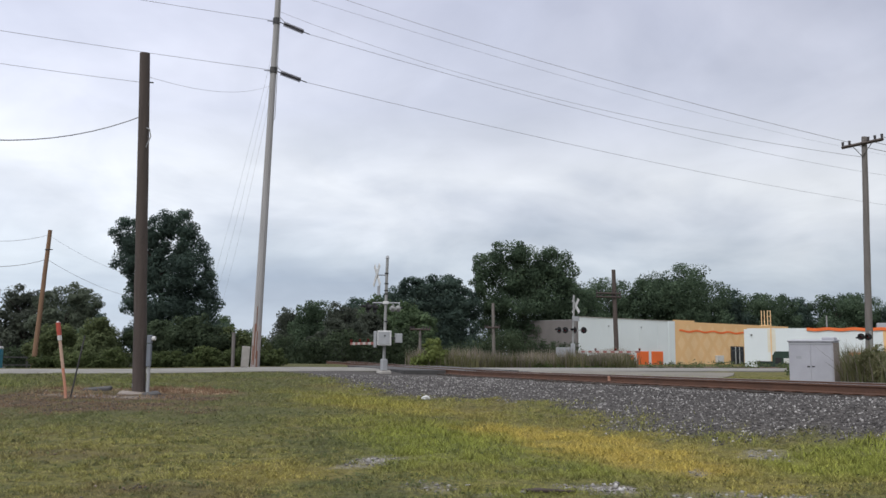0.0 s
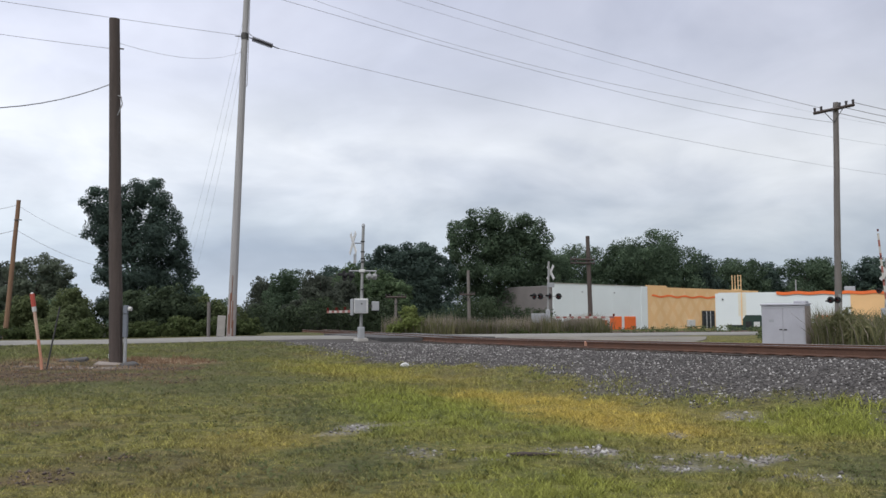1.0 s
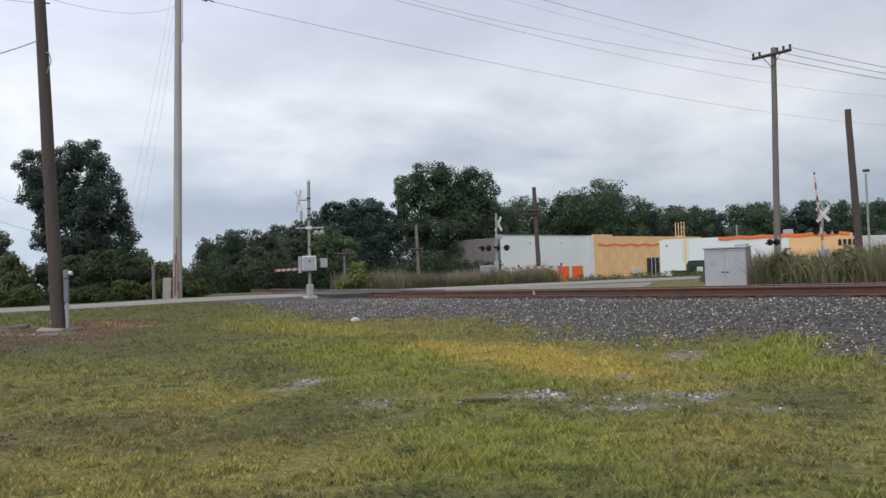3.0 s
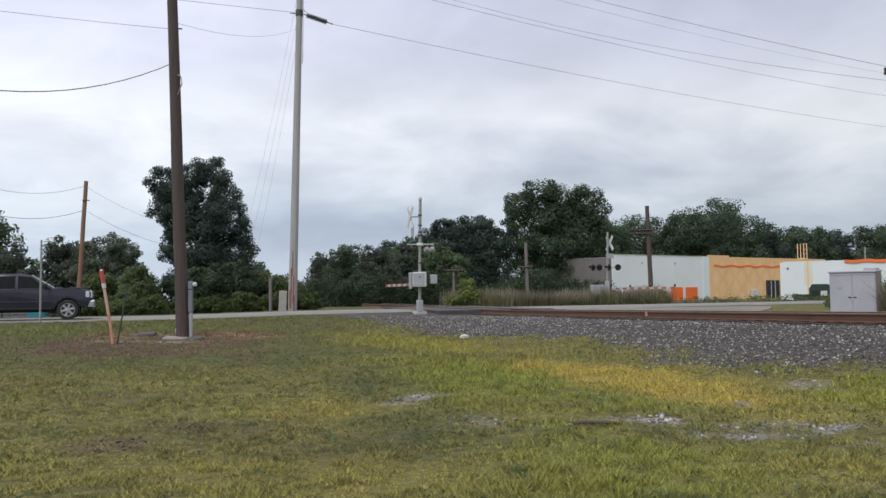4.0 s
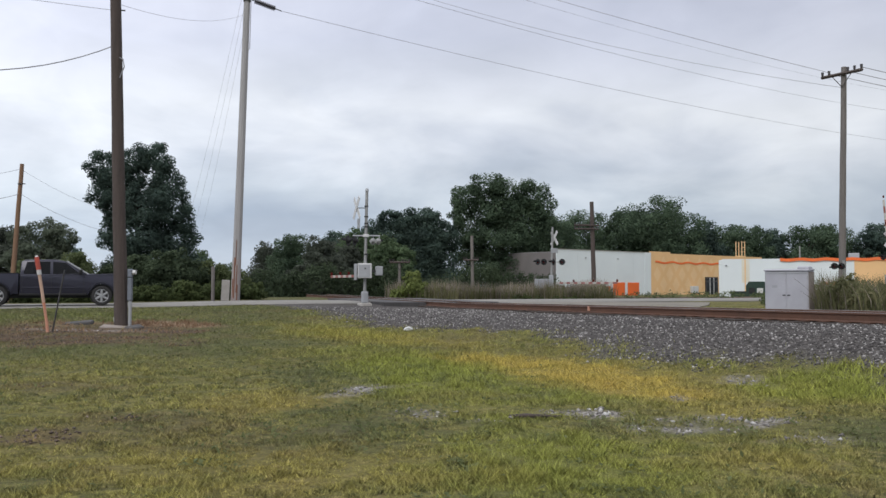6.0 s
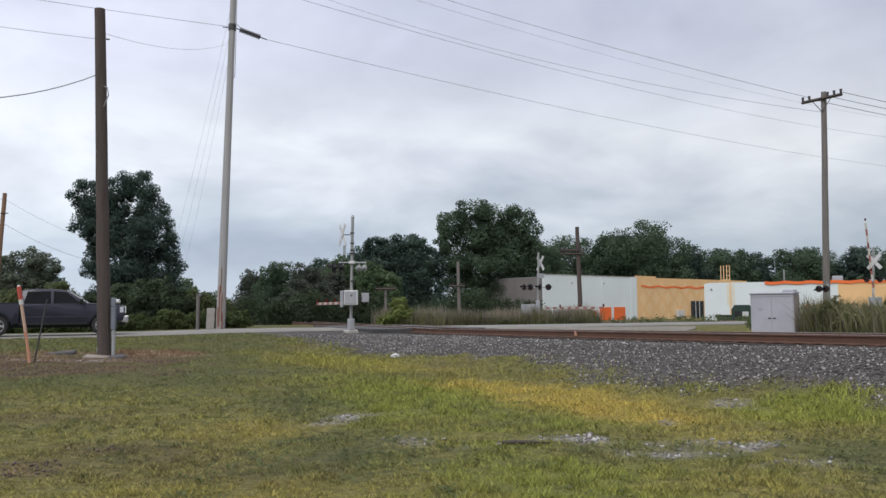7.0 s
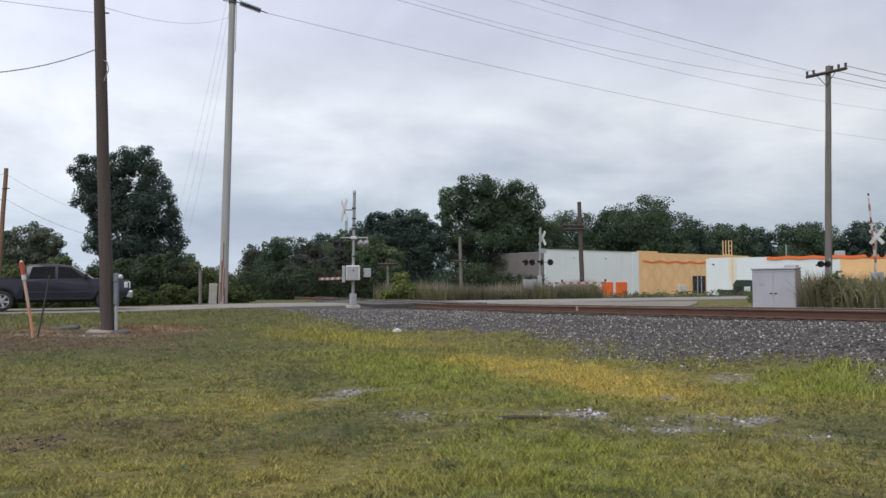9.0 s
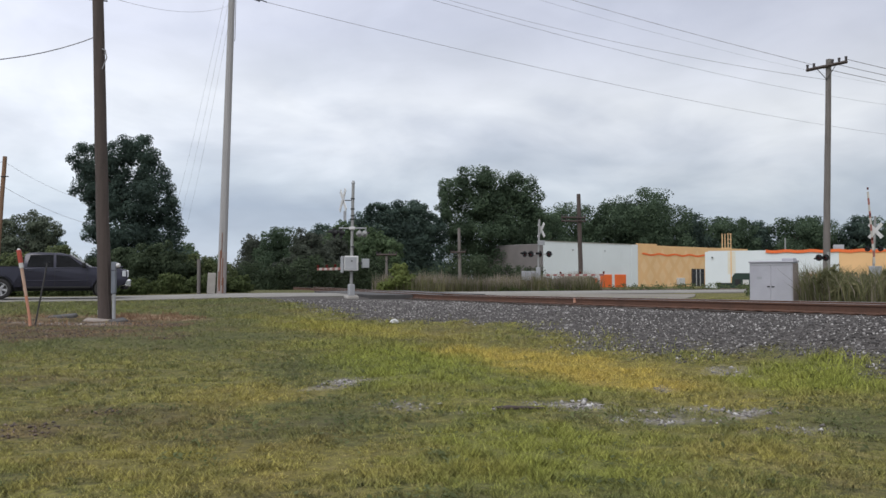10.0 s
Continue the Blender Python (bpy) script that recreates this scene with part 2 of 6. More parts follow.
def noise_fac(nt, scale, lo=0.35, hi=0.65, detail=4, stretch=None, coord="Object"):
    N, L = nt.nodes.new, nt.links.new
    tc, n, r = N("ShaderNodeTexCoord"), N("ShaderNodeTexNoise"), N("ShaderNodeMapRange")
    n.inputs["Scale"].default_value, n.inputs["Detail"].default_value = scale, detail
    src_out = tc.outputs[coord]
    if stretch:
        mp = N("ShaderNodeMapping")
        mp.inputs["Scale"].default_value = stretch
        L(src_out, mp.inputs[0])
        src_out = mp.outputs[0]
    L(src_out, n.inputs["Vector"])
    r.inputs[1].default_value, r.inputs[2].default_value = lo, hi
    L(n.outputs[0], r.inputs[0])
    return r.outputs[0]


def bump(nt, bsdf, fac, strength=0.3, dist=0.01):
    b = nt.nodes.new("ShaderNodeBump")
    b.inputs["Strength"].default_value, b.inputs["Distance"].default_value = strength, dist
    nt.links.new(fac, b.inputs["Height"])
    nt.links.new(b.outputs[0], bsdf.inputs["Normal"])


def mat(name, base, second=None, rough=0.7, metal=0.0, scale=3.0, fine=40.0, third=None, stretch=None, bumps=0.2, spec=0.4, rand=0.0):
    """A surface with coarse stains and fine grain; rand: how far pieces differ."""
    m, nt, b = nodes(name)
    second = second or tuple(c * 0.72 for c in base)
    third = third or tuple(c * 0.85 for c in base)
    c = mixc(nt, noise_fac(nt, scale, 0.35, 0.7, 4, stretch), base, second)
    g = noise_fac(nt, fine, 0.3, 0.75, 3, stretch)
    half = nt.nodes.new("ShaderNodeMath")
    half.operation = "MULTIPLY"
    half.inputs[1].default_value = 0.55
    nt.links.new(g, half.inputs[0])
    c = mixc(nt, half.outputs[0], c, third)
    if rand:
        oi, mr = nt.nodes.new("ShaderNodeObjectInfo"), nt.nodes.new("ShaderNodeMapRange")
        mr.inputs[3].default_value, mr.inputs[4].default_value = 1 - rand, 1 + rand
        nt.links.new(oi.outputs["Random"], mr.inputs[0])
        hsv = nt.nodes.new("ShaderNodeHueSaturation")
        nt.links.new(mr.outputs[0], hsv.inputs["Value"])
        nt.links.new(c, hsv.inputs["Color"])
        c = hsv.outputs[0]
    nt.links.new(c, b.inputs["Base Color"])
    b.inputs["Roughness"].default_value, b.inputs["Metallic"].default_value = rough, metal
    b.inputs["Specular IOR Level"].default_value = spec
    if bumps:
        bump(nt, b, g, bumps)
    return m


def attr(nt, name):
    a = nt.nodes.new("ShaderNodeAttribute")
    a.attribute_name = name
    return a.outputs["Fac"]


def cover_material(name, blades):
    """Turf by its cover attributes; the same colours serve soil and blades."""
    m, nt, b = nodes(name)
    big, mid = noise_fac(nt, 0.55, 0.38, 0.6, 6), noise_fac(nt, 2.2, 0.3, 0.75)
    c = mixc(nt, big, (0.275, 0.262, 0.066), (0.142, 0.157, 0.042))
    c = mixc(nt, mid, c, (0.245, 0.218, 0.066))
    patch = nt.nodes.new("ShaderNodeMath")
    patch.operation = "MULTIPLY"
    patch.inputs[1].default_value = 0.8
    nt.links.new(noise_fac(nt, 4.5, 0.5, 0.64, 6), patch.inputs[0])
    c = mixc(nt, patch.outputs[0], c, (0.108, 0.12, 0.038))
    c = mixc(nt, noise_fac(nt, 1.3, 0.58, 0.8, 6), c, (0.175, 0.132, 0.058))
    c = mixc(nt, noise_fac(nt, 9, 0.52, 0.66, 4), c, (0.082, 0.088, 0.032))
    c = mixc(nt, noise_fac(nt, 7, 0.56, 0.68, 4, (1, 1, 3)), c, (0.30, 0.262, 0.10))
    c = mixc(nt, attr(nt, "lush"), c, mixc(nt, mid, (0.235, 0.255, 0.048), (0.18, 0.205, 0.038)))
    c = mixc(nt, attr(nt, "thin"), c, mixc(nt, noise_fac(nt, 8, 0.4, 0.62, 4), (0.07, 0.085, 0.033), (0.145, 0.162, 0.06)))
    c = mixc(nt, attr(nt, "yellow"), c, mixc(nt, mid, (0.46, 0.335, 0.075), (0.36, 0.29, 0.06)))
    c = mixc(nt, attr(nt, "dry"), c, mixc(nt, noise_fac(nt, 3.5, 0.35, 0.62, 5), (0.075, 0.048, 0.034), (0.19, 0.115, 0.068)))
    c = mixc(nt, attr(nt, "straw"), c, mixc(nt, noise_fac(nt, 5, 0.35, 0.62, 5), (0.42, 0.30, 0.20), (0.24, 0.155, 0.095)))
    if blades:
        geo, mr = nt.nodes.new("ShaderNodeNewGeometry"), nt.nodes.new("ShaderNodeMapRange")
        mr.inputs[3].default_value, mr.inputs[4].default_value = 0.48, 1.5
        nt.links.new(geo.outputs["Random Per Island"], mr.inputs[0])
        hsv = nt.nodes.new("ShaderNodeHueSaturation")
        nt.links.new(mr.outputs[0], hsv.inputs["Value"])
        nt.links.new(c, hsv.inputs["Color"])
        c = hsv.outputs[0]
        b.inputs["Roughness"].default_value = 0.7
        b.inputs["Specular IOR Level"].default_value = 0.12
        # blades shade mostly with the turf that they make up
        up, unit = nt.nodes.new("ShaderNodeVectorMath"), nt.nodes.new("ShaderNodeVectorMath")
        up.operation, unit.operation = "MULTIPLY_ADD", "NORMALIZE"
        up.inputs[1].default_value, up.inputs[2].default_value = (0.45, 0.45, 0.45), (0, 0, 0.8)
        nt.links.new(geo.outputs["Normal"], up.inputs[0])
        nt.links.new(up.outputs[0], unit.inputs[0])
        nt.links.new(unit.outputs[0], b.inputs["Normal"])
    else:
        fine = noise_fac(nt, 26, 0.3, 0.7)
        c = mixc(nt, fine, mixc(nt, 0.75, c, (0.05, 0.042, 0.025)), mixc(nt, 0.35, c, (0.06, 0.052, 0.03)))
        stone = mixc(nt, noise_fac(nt, 14, 0.35, 0.65, 6), (0.045, 0.041, 0.039), (0.115, 0.106, 0.10))
        c = mixc(nt, attr(nt, "gravel"), c, stone)
        c = mixc(nt, attr(nt, "pale"), c, mixc(nt, noise_fac(nt, 22, 0.42, 0.62), (0.13, 0.115, 0.10), (0.34, 0.32, 0.30)))
        b.inputs["Roughness"].default_value = 0.95
        b.inputs["Specular IOR Level"].default_value = 0.1
        bump(nt, b, fine, 0.6, 0.03)
    nt.links.new(c, b.inputs["Base Color"])
    return m


def leaf_material(name, dark, light, rough=0.75):
    m, nt, b = nodes(name)
    geo = nt.nodes.new("ShaderNodeNewGeometry")
    c = mixc(nt, geo.outputs["Random Per Island"], dark, light)
    c = mixc(nt, noise_fac(nt, 0.45, 0.35, 0.7), c, tuple(0.55 * v for v in dark))
    nt.links.new(c, b.inputs["Base Color"])
    b.inputs["Roughness"].default_value = rough
    b.inputs["Specular IOR Level"].default_value = 0.12
    tl, mx = nt.nodes.new("ShaderNodeBsdfTranslucent"), nt.nodes.new("ShaderNodeMixShader")
    nt.links.new(mixc(nt, 0.35, c, light), tl.inputs["Color"])
    mx.inputs[0].default_value = 0.42
    nt.links.new(b.outputs[0], mx.inputs[1]); nt.links.new(tl.outputs[0], mx.inputs[2])
    nt.links.new(mx.outputs[0], nt.nodes["Material Output"].inputs[0])
    return m


def island_material(name, a, bcol, third, rough=0.9):
    m, nt, b = nodes(name)
    geo = nt.nodes.new("ShaderNodeNewGeometry")
    r = nt.nodes.new("ShaderNodeValToRGB")
    r.color_ramp.elements[0].color, r.color_ramp.elements[1].color = (*a, 1), (*third, 1)
    r.color_ramp.elements.new(0.72).color = (*bcol, 1)
    nt.links.new(geo.outputs["Random Per Island"], r.inputs[0])
    c = mixc(nt, noise_fac(nt, 1.3, 0.35, 0.7), r.outputs[0], (0.09, 0.082, 0.08), "MIX")
    c = mixc(nt, 0.6, c, r.outputs[0])
    nt.links.new(c, b.inputs["Base Color"])
    b.inputs["Roughness"].default_value = rough
    return m


TURF, BLADES = cover_material("turf_and_gravel", False), cover_material("grass_blades", True)
ASPHALT = mat("worn_asphalt", (0.215, 0.205, 0.185), (0.155, 0.148, 0.135), 0.9, 0, 0.7, 30, bumps=0.4)
GRAVEL_LOT = mat("beige_packed_gravel", (0.19, 0.172, 0.148), (0.125, 0.112, 0.094), 0.95, 0, 0.9, 18, (0.16, 0.15, 0.11), bumps=0.5)
DARK_ASPHALT = mat("dark_asphalt", (0.055, 0.053, 0.052), (0.085, 0.08, 0.078), 0.9, 0, 1.5, 30, bumps=0.5)
STONES = island_material("ballast_stone", (0.032, 0.029, 0.028), (0.105, 0.097, 0.093), (0.46, 0.44, 0.42))
RUBBLE = island_material("pale_rubble", (0.11, 0.10, 0.09), (0.27, 0.255, 0.24), (0.52, 0.51, 0.49))
METER = mat("blue_grey_enclosure", (0.17, 0.19, 0.22), (0.13, 0.145, 0.17), 0.6, 0.1, 3, 30, bumps=0.05)
STREAK = mat("rust_stain", (0.2, 0.095, 0.062), (0.13, 0.065, 0.045), 0.9, 0, 3, 20, None, (5, 5, 0.6))
PALE_POST = mat("bleached_plastic", (0.5, 0.36, 0.28), (0.45, 0.3, 0.22), 0.7, 0, 3, 20, bumps=0.05)
CLOD = island_material("soil_clods", (0.045, 0.034, 0.028), (0.10, 0.07, 0.052), (0.24, 0.18, 0.14))
RUST = mat("rusty_rail_steel", (0.12, 0.058, 0.038), (0.08, 0.044, 0.033), 0.8, 0.3, 2, 30, (0.15, 0.085, 0.055))
RAILTOP = mat("polished_rail_head", (0.34, 0.31, 0.29), (0.25, 0.21, 0.19), 0.35, 0.9, 2, 30, bumps=0.05)
TIE = mat("creosoted_tie", (0.028, 0.02, 0.016), (0.045, 0.034, 0.027), 0.9, 0, 3, 25, rand=0.3)
OLD_WOOD = mat("dark_weathered_pole_wood", (0.078, 0.06, 0.053), (0.052, 0.041, 0.037), 0.9, 0, 2, 30, (0.105, 0.085, 0.076), (6, 6, 0.5), 0.6)
GREY_WOOD = mat("grey_weathered_wood", (0.16, 0.145, 0.135), (0.11, 0.098, 0.09), 0.9, 0, 2, 30, (0.2, 0.185, 0.17), (6, 6, 0.5), 0.5)
TAN_WOOD = mat("tan_pole_wood", (0.2, 0.118, 0.07), (0.15, 0.088, 0.055), 0.85, 0, 2, 30, (0.26, 0.16, 0.1), (6, 6, 0.5), 0.4)
PALE_POLE = mat("pale_weathered_pole", (0.31, 0.30, 0.30), (0.23, 0.225, 0.22), 0.7, 0, 1.2, 25, (0.36, 0.35, 0.345), (5, 5, 0.25), 0.2)
RUST_STREAK = mat("rusty_peeled_base", (0.36, 0.35, 0.34), (0.30, 0.28, 0.27), 0.8, 0, 1.6, 9, (0.14, 0.065, 0.04), (9, 9, 0.35), 0.3)
STEEL = mat("galvanised_steel", (0.34, 0.34, 0.33), (0.26, 0.26, 0.25), 0.5, 0.55, 4, 40, bumps=0.05)
ALU = mat("grey_painted_metal", (0.36, 0.37, 0.38), (0.29, 0.3, 0.31), 0.55, 0.2, 2, 30, bumps=0.05)
CABINET = mat("dull_aluminium_cabinet", (0.40, 0.40, 0.435), (0.34, 0.34, 0.37), 0.6, 0.15, 1.5, 20, bumps=0.08)
CAB_SIDE = mat("tan_weathered_side", (0.27, 0.23, 0.2), (0.2, 0.17, 0.15), 0.8, 0, 2, 20)
WHITE_METAL = mat("white_painted_metal", (0.58, 0.58, 0.57), (0.45, 0.45, 0.44), 0.5, 0, 3, 30, bumps=0.05)
BLACK = mat("black_painted_metal", (0.008, 0.008, 0.009), (0.014, 0.014, 0.014), 0.6, 0, 3, 30, bumps=0.05)
DARK_METAL = mat("dark_fittings", (0.05, 0.05, 0.052), (0.08, 0.075, 0.07), 0.6, 0.4, 3, 30, bumps=0.05)
WIRE = mat("weathered_cable", (0.26, 0.26, 0.275), (0.32, 0.32, 0.335), 0.6, 0.2, 3, 30, bumps=0)
PORCELAIN = mat("dark_insulator_glaze", (0.045, 0.04, 0.042), (0.07, 0.06, 0.06), 0.3, 0, 6, 30, bumps=0)
RED = mat("red_reflective_sheet", (0.45, 0.075, 0.05), (0.34, 0.07, 0.05), 0.5, 0, 5, 40, bumps=0)
LENS = mat("red_signal_lens", (0.10, 0.012, 0.01), (0.07, 0.01, 0.01), 0.15, 0, 5, 40, bumps=0)
CONCRETE = mat("weathered_concrete", (0.40, 0.38, 0.35), (0.3, 0.285, 0.26), 0.9, 0, 3, 35, bumps=0.3)
ORANGE_POST = mat("faded_orange_plastic", (0.5, 0.2, 0.12), (0.48, 0.33, 0.25), 0.6, 0, 2, 20, bumps=0.05)
WHITE_WALL = mat("white_painted_block_wall", (0.66, 0.705, 0.715), (0.59, 0.635, 0.645), 0.85, 0, 0.25, 6, (0.63, 0.67, 0.68), bumps=0.1)
YELLOW_WALL = mat("yellow_painted_wall", (0.74, 0.47, 0.23), (0.65, 0.41, 0.20), 0.85, 0, 0.4, 6, (0.70, 0.45, 0.23), bumps=0.1)
YELLOW_PALE = mat("paler_yellow_diamond", (0.775, 0.53, 0.285), (0.70, 0.47, 0.25), 0.85, 0, 0.4, 6, bumps=0.1)
ORANGE = mat("orange_paint", (0.80, 0.16, 0.035), (0.7, 0.15, 0.04), 0.6, 0, 0.8, 10, bumps=0.05)
SIDE_WALL = mat("grey_brown_side_wall", (0.17, 0.155, 0.15), (0.13, 0.12, 0.115), 0.9, 0, 0.5, 8)
ROOF = mat("grey_roof_membrane", (0.35, 0.34, 0.33), None, 0.9, 0, 0.4, 6)
STAIN = mat("yellowed_wall_stain", (0.64, 0.62, 0.53), (0.62, 0.56, 0.43), 0.9, 0, 1.2, 6, (0.64, 0.66, 0.63), bumps=0.05)
GATE_RED = mat("faded_red_gate_sheet", (0.28, 0.10, 0.08), (0.22, 0.10, 0.085), 0.6, 0, 5, 40, bumps=0)
GATE_WHITE = mat("dirty_white_gate_sheet", (0.46, 0.44, 0.40), (0.36, 0.34, 0.31), 0.6, 0, 5, 40, bumps=0)
GREEN_BIN = mat("dark_green_steel", (0.014, 0.036, 0.026), (0.022, 0.042, 0.033), 0.6, 0.1, 2, 20)
TEAL = mat("teal_plastic", (0.022, 0.19, 0.27), (0.02, 0.15, 0.22), 0.5, 0, 1.5, 20, bumps=0.03)
PAINT = mat("dark_charcoal_car_paint", (0.030, 0.030, 0.046), (0.036, 0.035, 0.052), 0.2, 0.15, 1.2, 60, bumps=0.0, spec=0.5)
CHROME = mat("chrome", (0.72, 0.72, 0.73), (0.6, 0.6, 0.61), 0.18, 1.0, 4, 40, bumps=0)
TYRE = mat("tyre_rubber", (0.022, 0.022, 0.022), (0.04, 0.038, 0.036), 0.85, 0, 5, 40)
ALLOY = mat("wheel_alloy", (0.55, 0.55, 0.56), (0.42, 0.42, 0.43), 0.35, 0.8, 6, 40, bumps=0)
HEADLAMP = mat("headlamp_lens", (0.65, 0.67, 0.7), (0.5, 0.52, 0.55), 0.12, 0.2, 12, 60, bumps=0)
AMBER = mat("amber_lens", (0.6, 0.2, 0.03), None, 0.2, 0, 12, 60, bumps=0)
KERB = mat("rusty_siding_edge", (0.16, 0.115, 0.09), (0.21, 0.17, 0.14), 0.9, 0, 0.6, 10)
BARK = mat("dark_bark", (0.055, 0.045, 0.038), (0.035, 0.03, 0.027), 0.95, 0, 3, 25, None, (4, 4, 0.7), 0.6)
# A, B, C, F lifted and slightly blued: haze put into leaf colour
LEAF_A = leaf_material("dark_tree_leaves", (0.060, 0.094, 0.060), (0.137, 0.191, 0.113))
LEAF_B = leaf_material("mid_green_leaves", (0.072, 0.114, 0.058), (0.159, 0.218, 0.113))
LEAF_C = leaf_material("blue_green_leaves", (0.056, 0.086, 0.074), (0.118, 0.167, 0.129))
LEAF_D = leaf_material("bright_bush_leaves", (0.14, 0.18, 0.055), (0.25, 0.29, 0.10))
LEAF_E = leaf_material("weed_leaves", (0.055, 0.08, 0.028), (0.12, 0.145, 0.06))
LEAF_H = leaf_material("pale_grey_green_leaves", (0.105, 0.13, 0.09), (0.20, 0.235, 0.17))
LEAF_J = leaf_material("olive_bush_leaves", (0.085, 0.11, 0.05), (0.165, 0.195, 0.09))
LEAF_G = leaf_material("low_weed_leaves", (0.10, 0.12, 0.048), (0.20, 0.22, 0.095))
# LEAF_K: shade under the trees put into shrub colour; also plainly dark bushes
LEAF_K = leaf_material("dark_and_shaded_shrub_leaves", (0.042, 0.062, 0.036), (0.095, 0.125, 0.07))
LEAF_F = leaf_material("brown_green_leaves", (0.077, 0.090, 0.072), (0.136, 0.157, 0.116))
REED = leaf_material("dry_reed_stems", (0.20, 0.175, 0.145), (0.42, 0.365, 0.29), 0.8)
RUSTY_STEM = leaf_material("dead_weed_stems", (0.16, 0.085, 0.05), (0.40, 0.28, 0.18), 0.85)
REED_GREEN = leaf_material("reed_leaves", (0.085, 0.10, 0.045), (0.27, 0.25, 0.135), 0.7)


def glass_material(name, tint, rough=0.03):
    m, nt, b = nodes(name)
    b.inputs["Base Color"].default_value = (*tint, 1)
    b.inputs["Roughness"].default_value = rough
    b.inputs["Specular IOR Level"].default_value = 0.35
    return m


TINTED = glass_material("dark_tinted_glass", (0.006, 0.007, 0.009), 0.12)
DOOR_GLASS = glass_material("dark_door_glass", (0.02, 0.022, 0.026), 0.1)


# ---- mesh helpers ----
def np_mesh(name, verts, faces, attrs=None):
    me = bpy.data.meshes.new(name)
    verts, faces = np.asarray(verts, np.float32), np.asarray(faces, np.int32)
    n, k = faces.shape
    me.vertices.add(len(verts)); me.vertices.foreach_set("co", verts.ravel())
    me.loops.add(n * k); me.loops.foreach_set("vertex_index", faces.ravel())
    me.polygons.add(n)
    me.polygons.foreach_set("loop_start", np.arange(0, n * k, k, dtype=np.int32))
    me.polygons.foreach_set("loop_total", np.full(n, k, np.int32))
    me.update(calc_edges=True)
    for key, v in (attrs or {}).items():
        me.attributes.new(key, "FLOAT", "POINT").data.foreach_set("value", np.asarray(v, np.float32))
    return me


def mesh_of(name, bm, material, smooth=False):
    me = bpy.data.meshes.new(name)
    bmesh.ops.recalc_face_normals(bm, faces=bm.faces)
    bm.to_mesh(me)
    bm.free()
    me.materials.append(material)
    if smooth:
        me.polygons.foreach_set("use_smooth", [True] * len(me.polygons))
        me.set_sharp_from_angle(angle=radians(40))
    return me


def part(name, bm, material, parent, label="", smooth=False):
    ob = new(name, mesh_of(name, bm, material, smooth) if isinstance(bm, bmesh.types.BMesh) else bm)
    ob.parent = parent
    return tagged(ob, label)


def thing(name, m, label, category, group="", kind=""):
    ob = new(name)
    ob.empty_display_size = 0.2
    ob.matrix_world = m if isinstance(m, Matrix) else Matrix.Translation(m)
    return tagged(ob, label, category, group, kind)


def box(bm, c, size, rot=(0, 0, 0), bevel=0.0, seg=1):
    g = bmesh.ops.create_cube(bm, size=1, matrix=pose(*c, *rot) @ Matrix.Diagonal((*size, 1)))
    if bevel:
        es = list({e for v in g["verts"] for e in v.link_edges})
        bmesh.ops.bevel(bm, geom=es, offset=bevel, segments=seg, affect="EDGES", profile=0.5)


def B(c, size, rot=(0, 0, 0), bevel=0.0, seg=1):
    bm = bmesh.new()
    box(bm, c, size, rot, bevel, seg)
    return bm


def rod(bm, a, b, r0, r1=None, n=10):
    a, b = Vector(a), Vector(b)
    m = Matrix.Translation((a + b) / 2) @ (b - a).to_track_quat("Z", "Y").to_matrix().to_4x4()
    bmesh.ops.create_cone(bm, cap_ends=True, segments=n, radius1=r0, radius2=r0 if r1 is None else r1, depth=(b - a).length, matrix=m)


def R(a, b, r0, r1=None, n=10):
    bm = bmesh.new()
    rod(bm, a, b, r0, r1, n)
    return bm


def tube(bm, pts, radii, n=6):
    rings = []
    pts = [Vector(p) for p in pts]
    for i, p in enumerate(pts):
        d = (pts[min(i + 1, len(pts) - 1)] - pts[max(i - 1, 0)]).normalized()
        q = Vector((0, 0, 1)).rotation_difference(d)
        r = radii[i] if isinstance(radii, (list, tuple)) else radii
        rings.append([bm.verts.new(p + q @ Vector((r * math.cos(k * math.tau / n), r * math.sin(k * math.tau / n), 0))) for k in range(n)])
    for a, b in zip(rings, rings[1:]):
        for k in range(n):
            bm.faces.new((a[k], a[(k + 1) % n], b[(k + 1) % n], b[k]))
    bm.faces.new(rings[0]); bm.faces.new(rings[-1][::-1])


def prism(profile, y0, y1, bevel=0.0, seg=2):
    """A side profile (x, z) drawn out from y0 to y1."""
    bm = bmesh.new()
    a = [bm.verts.new((x, y0, z)) for x, z in profile]
    b = [bm.verts.new((x, y1, z)) for x, z in profile]
    bm.faces.new(a); bm.faces.new(b[::-1])
    n = len(a)
    sides = [bm.faces.new((a[i], b[i], b[(i + 1) % n], a[(i + 1) % n])) for i in range(n)]
    if bevel:
        es = [e for e in bm.edges if abs(e.verts[0].co.y - e.verts[1].co.y) < 1e-6]
        bmesh.ops.bevel(bm, geom=es, offset=bevel, segments=seg, affect="EDGES", profile=0.5)
    return bm


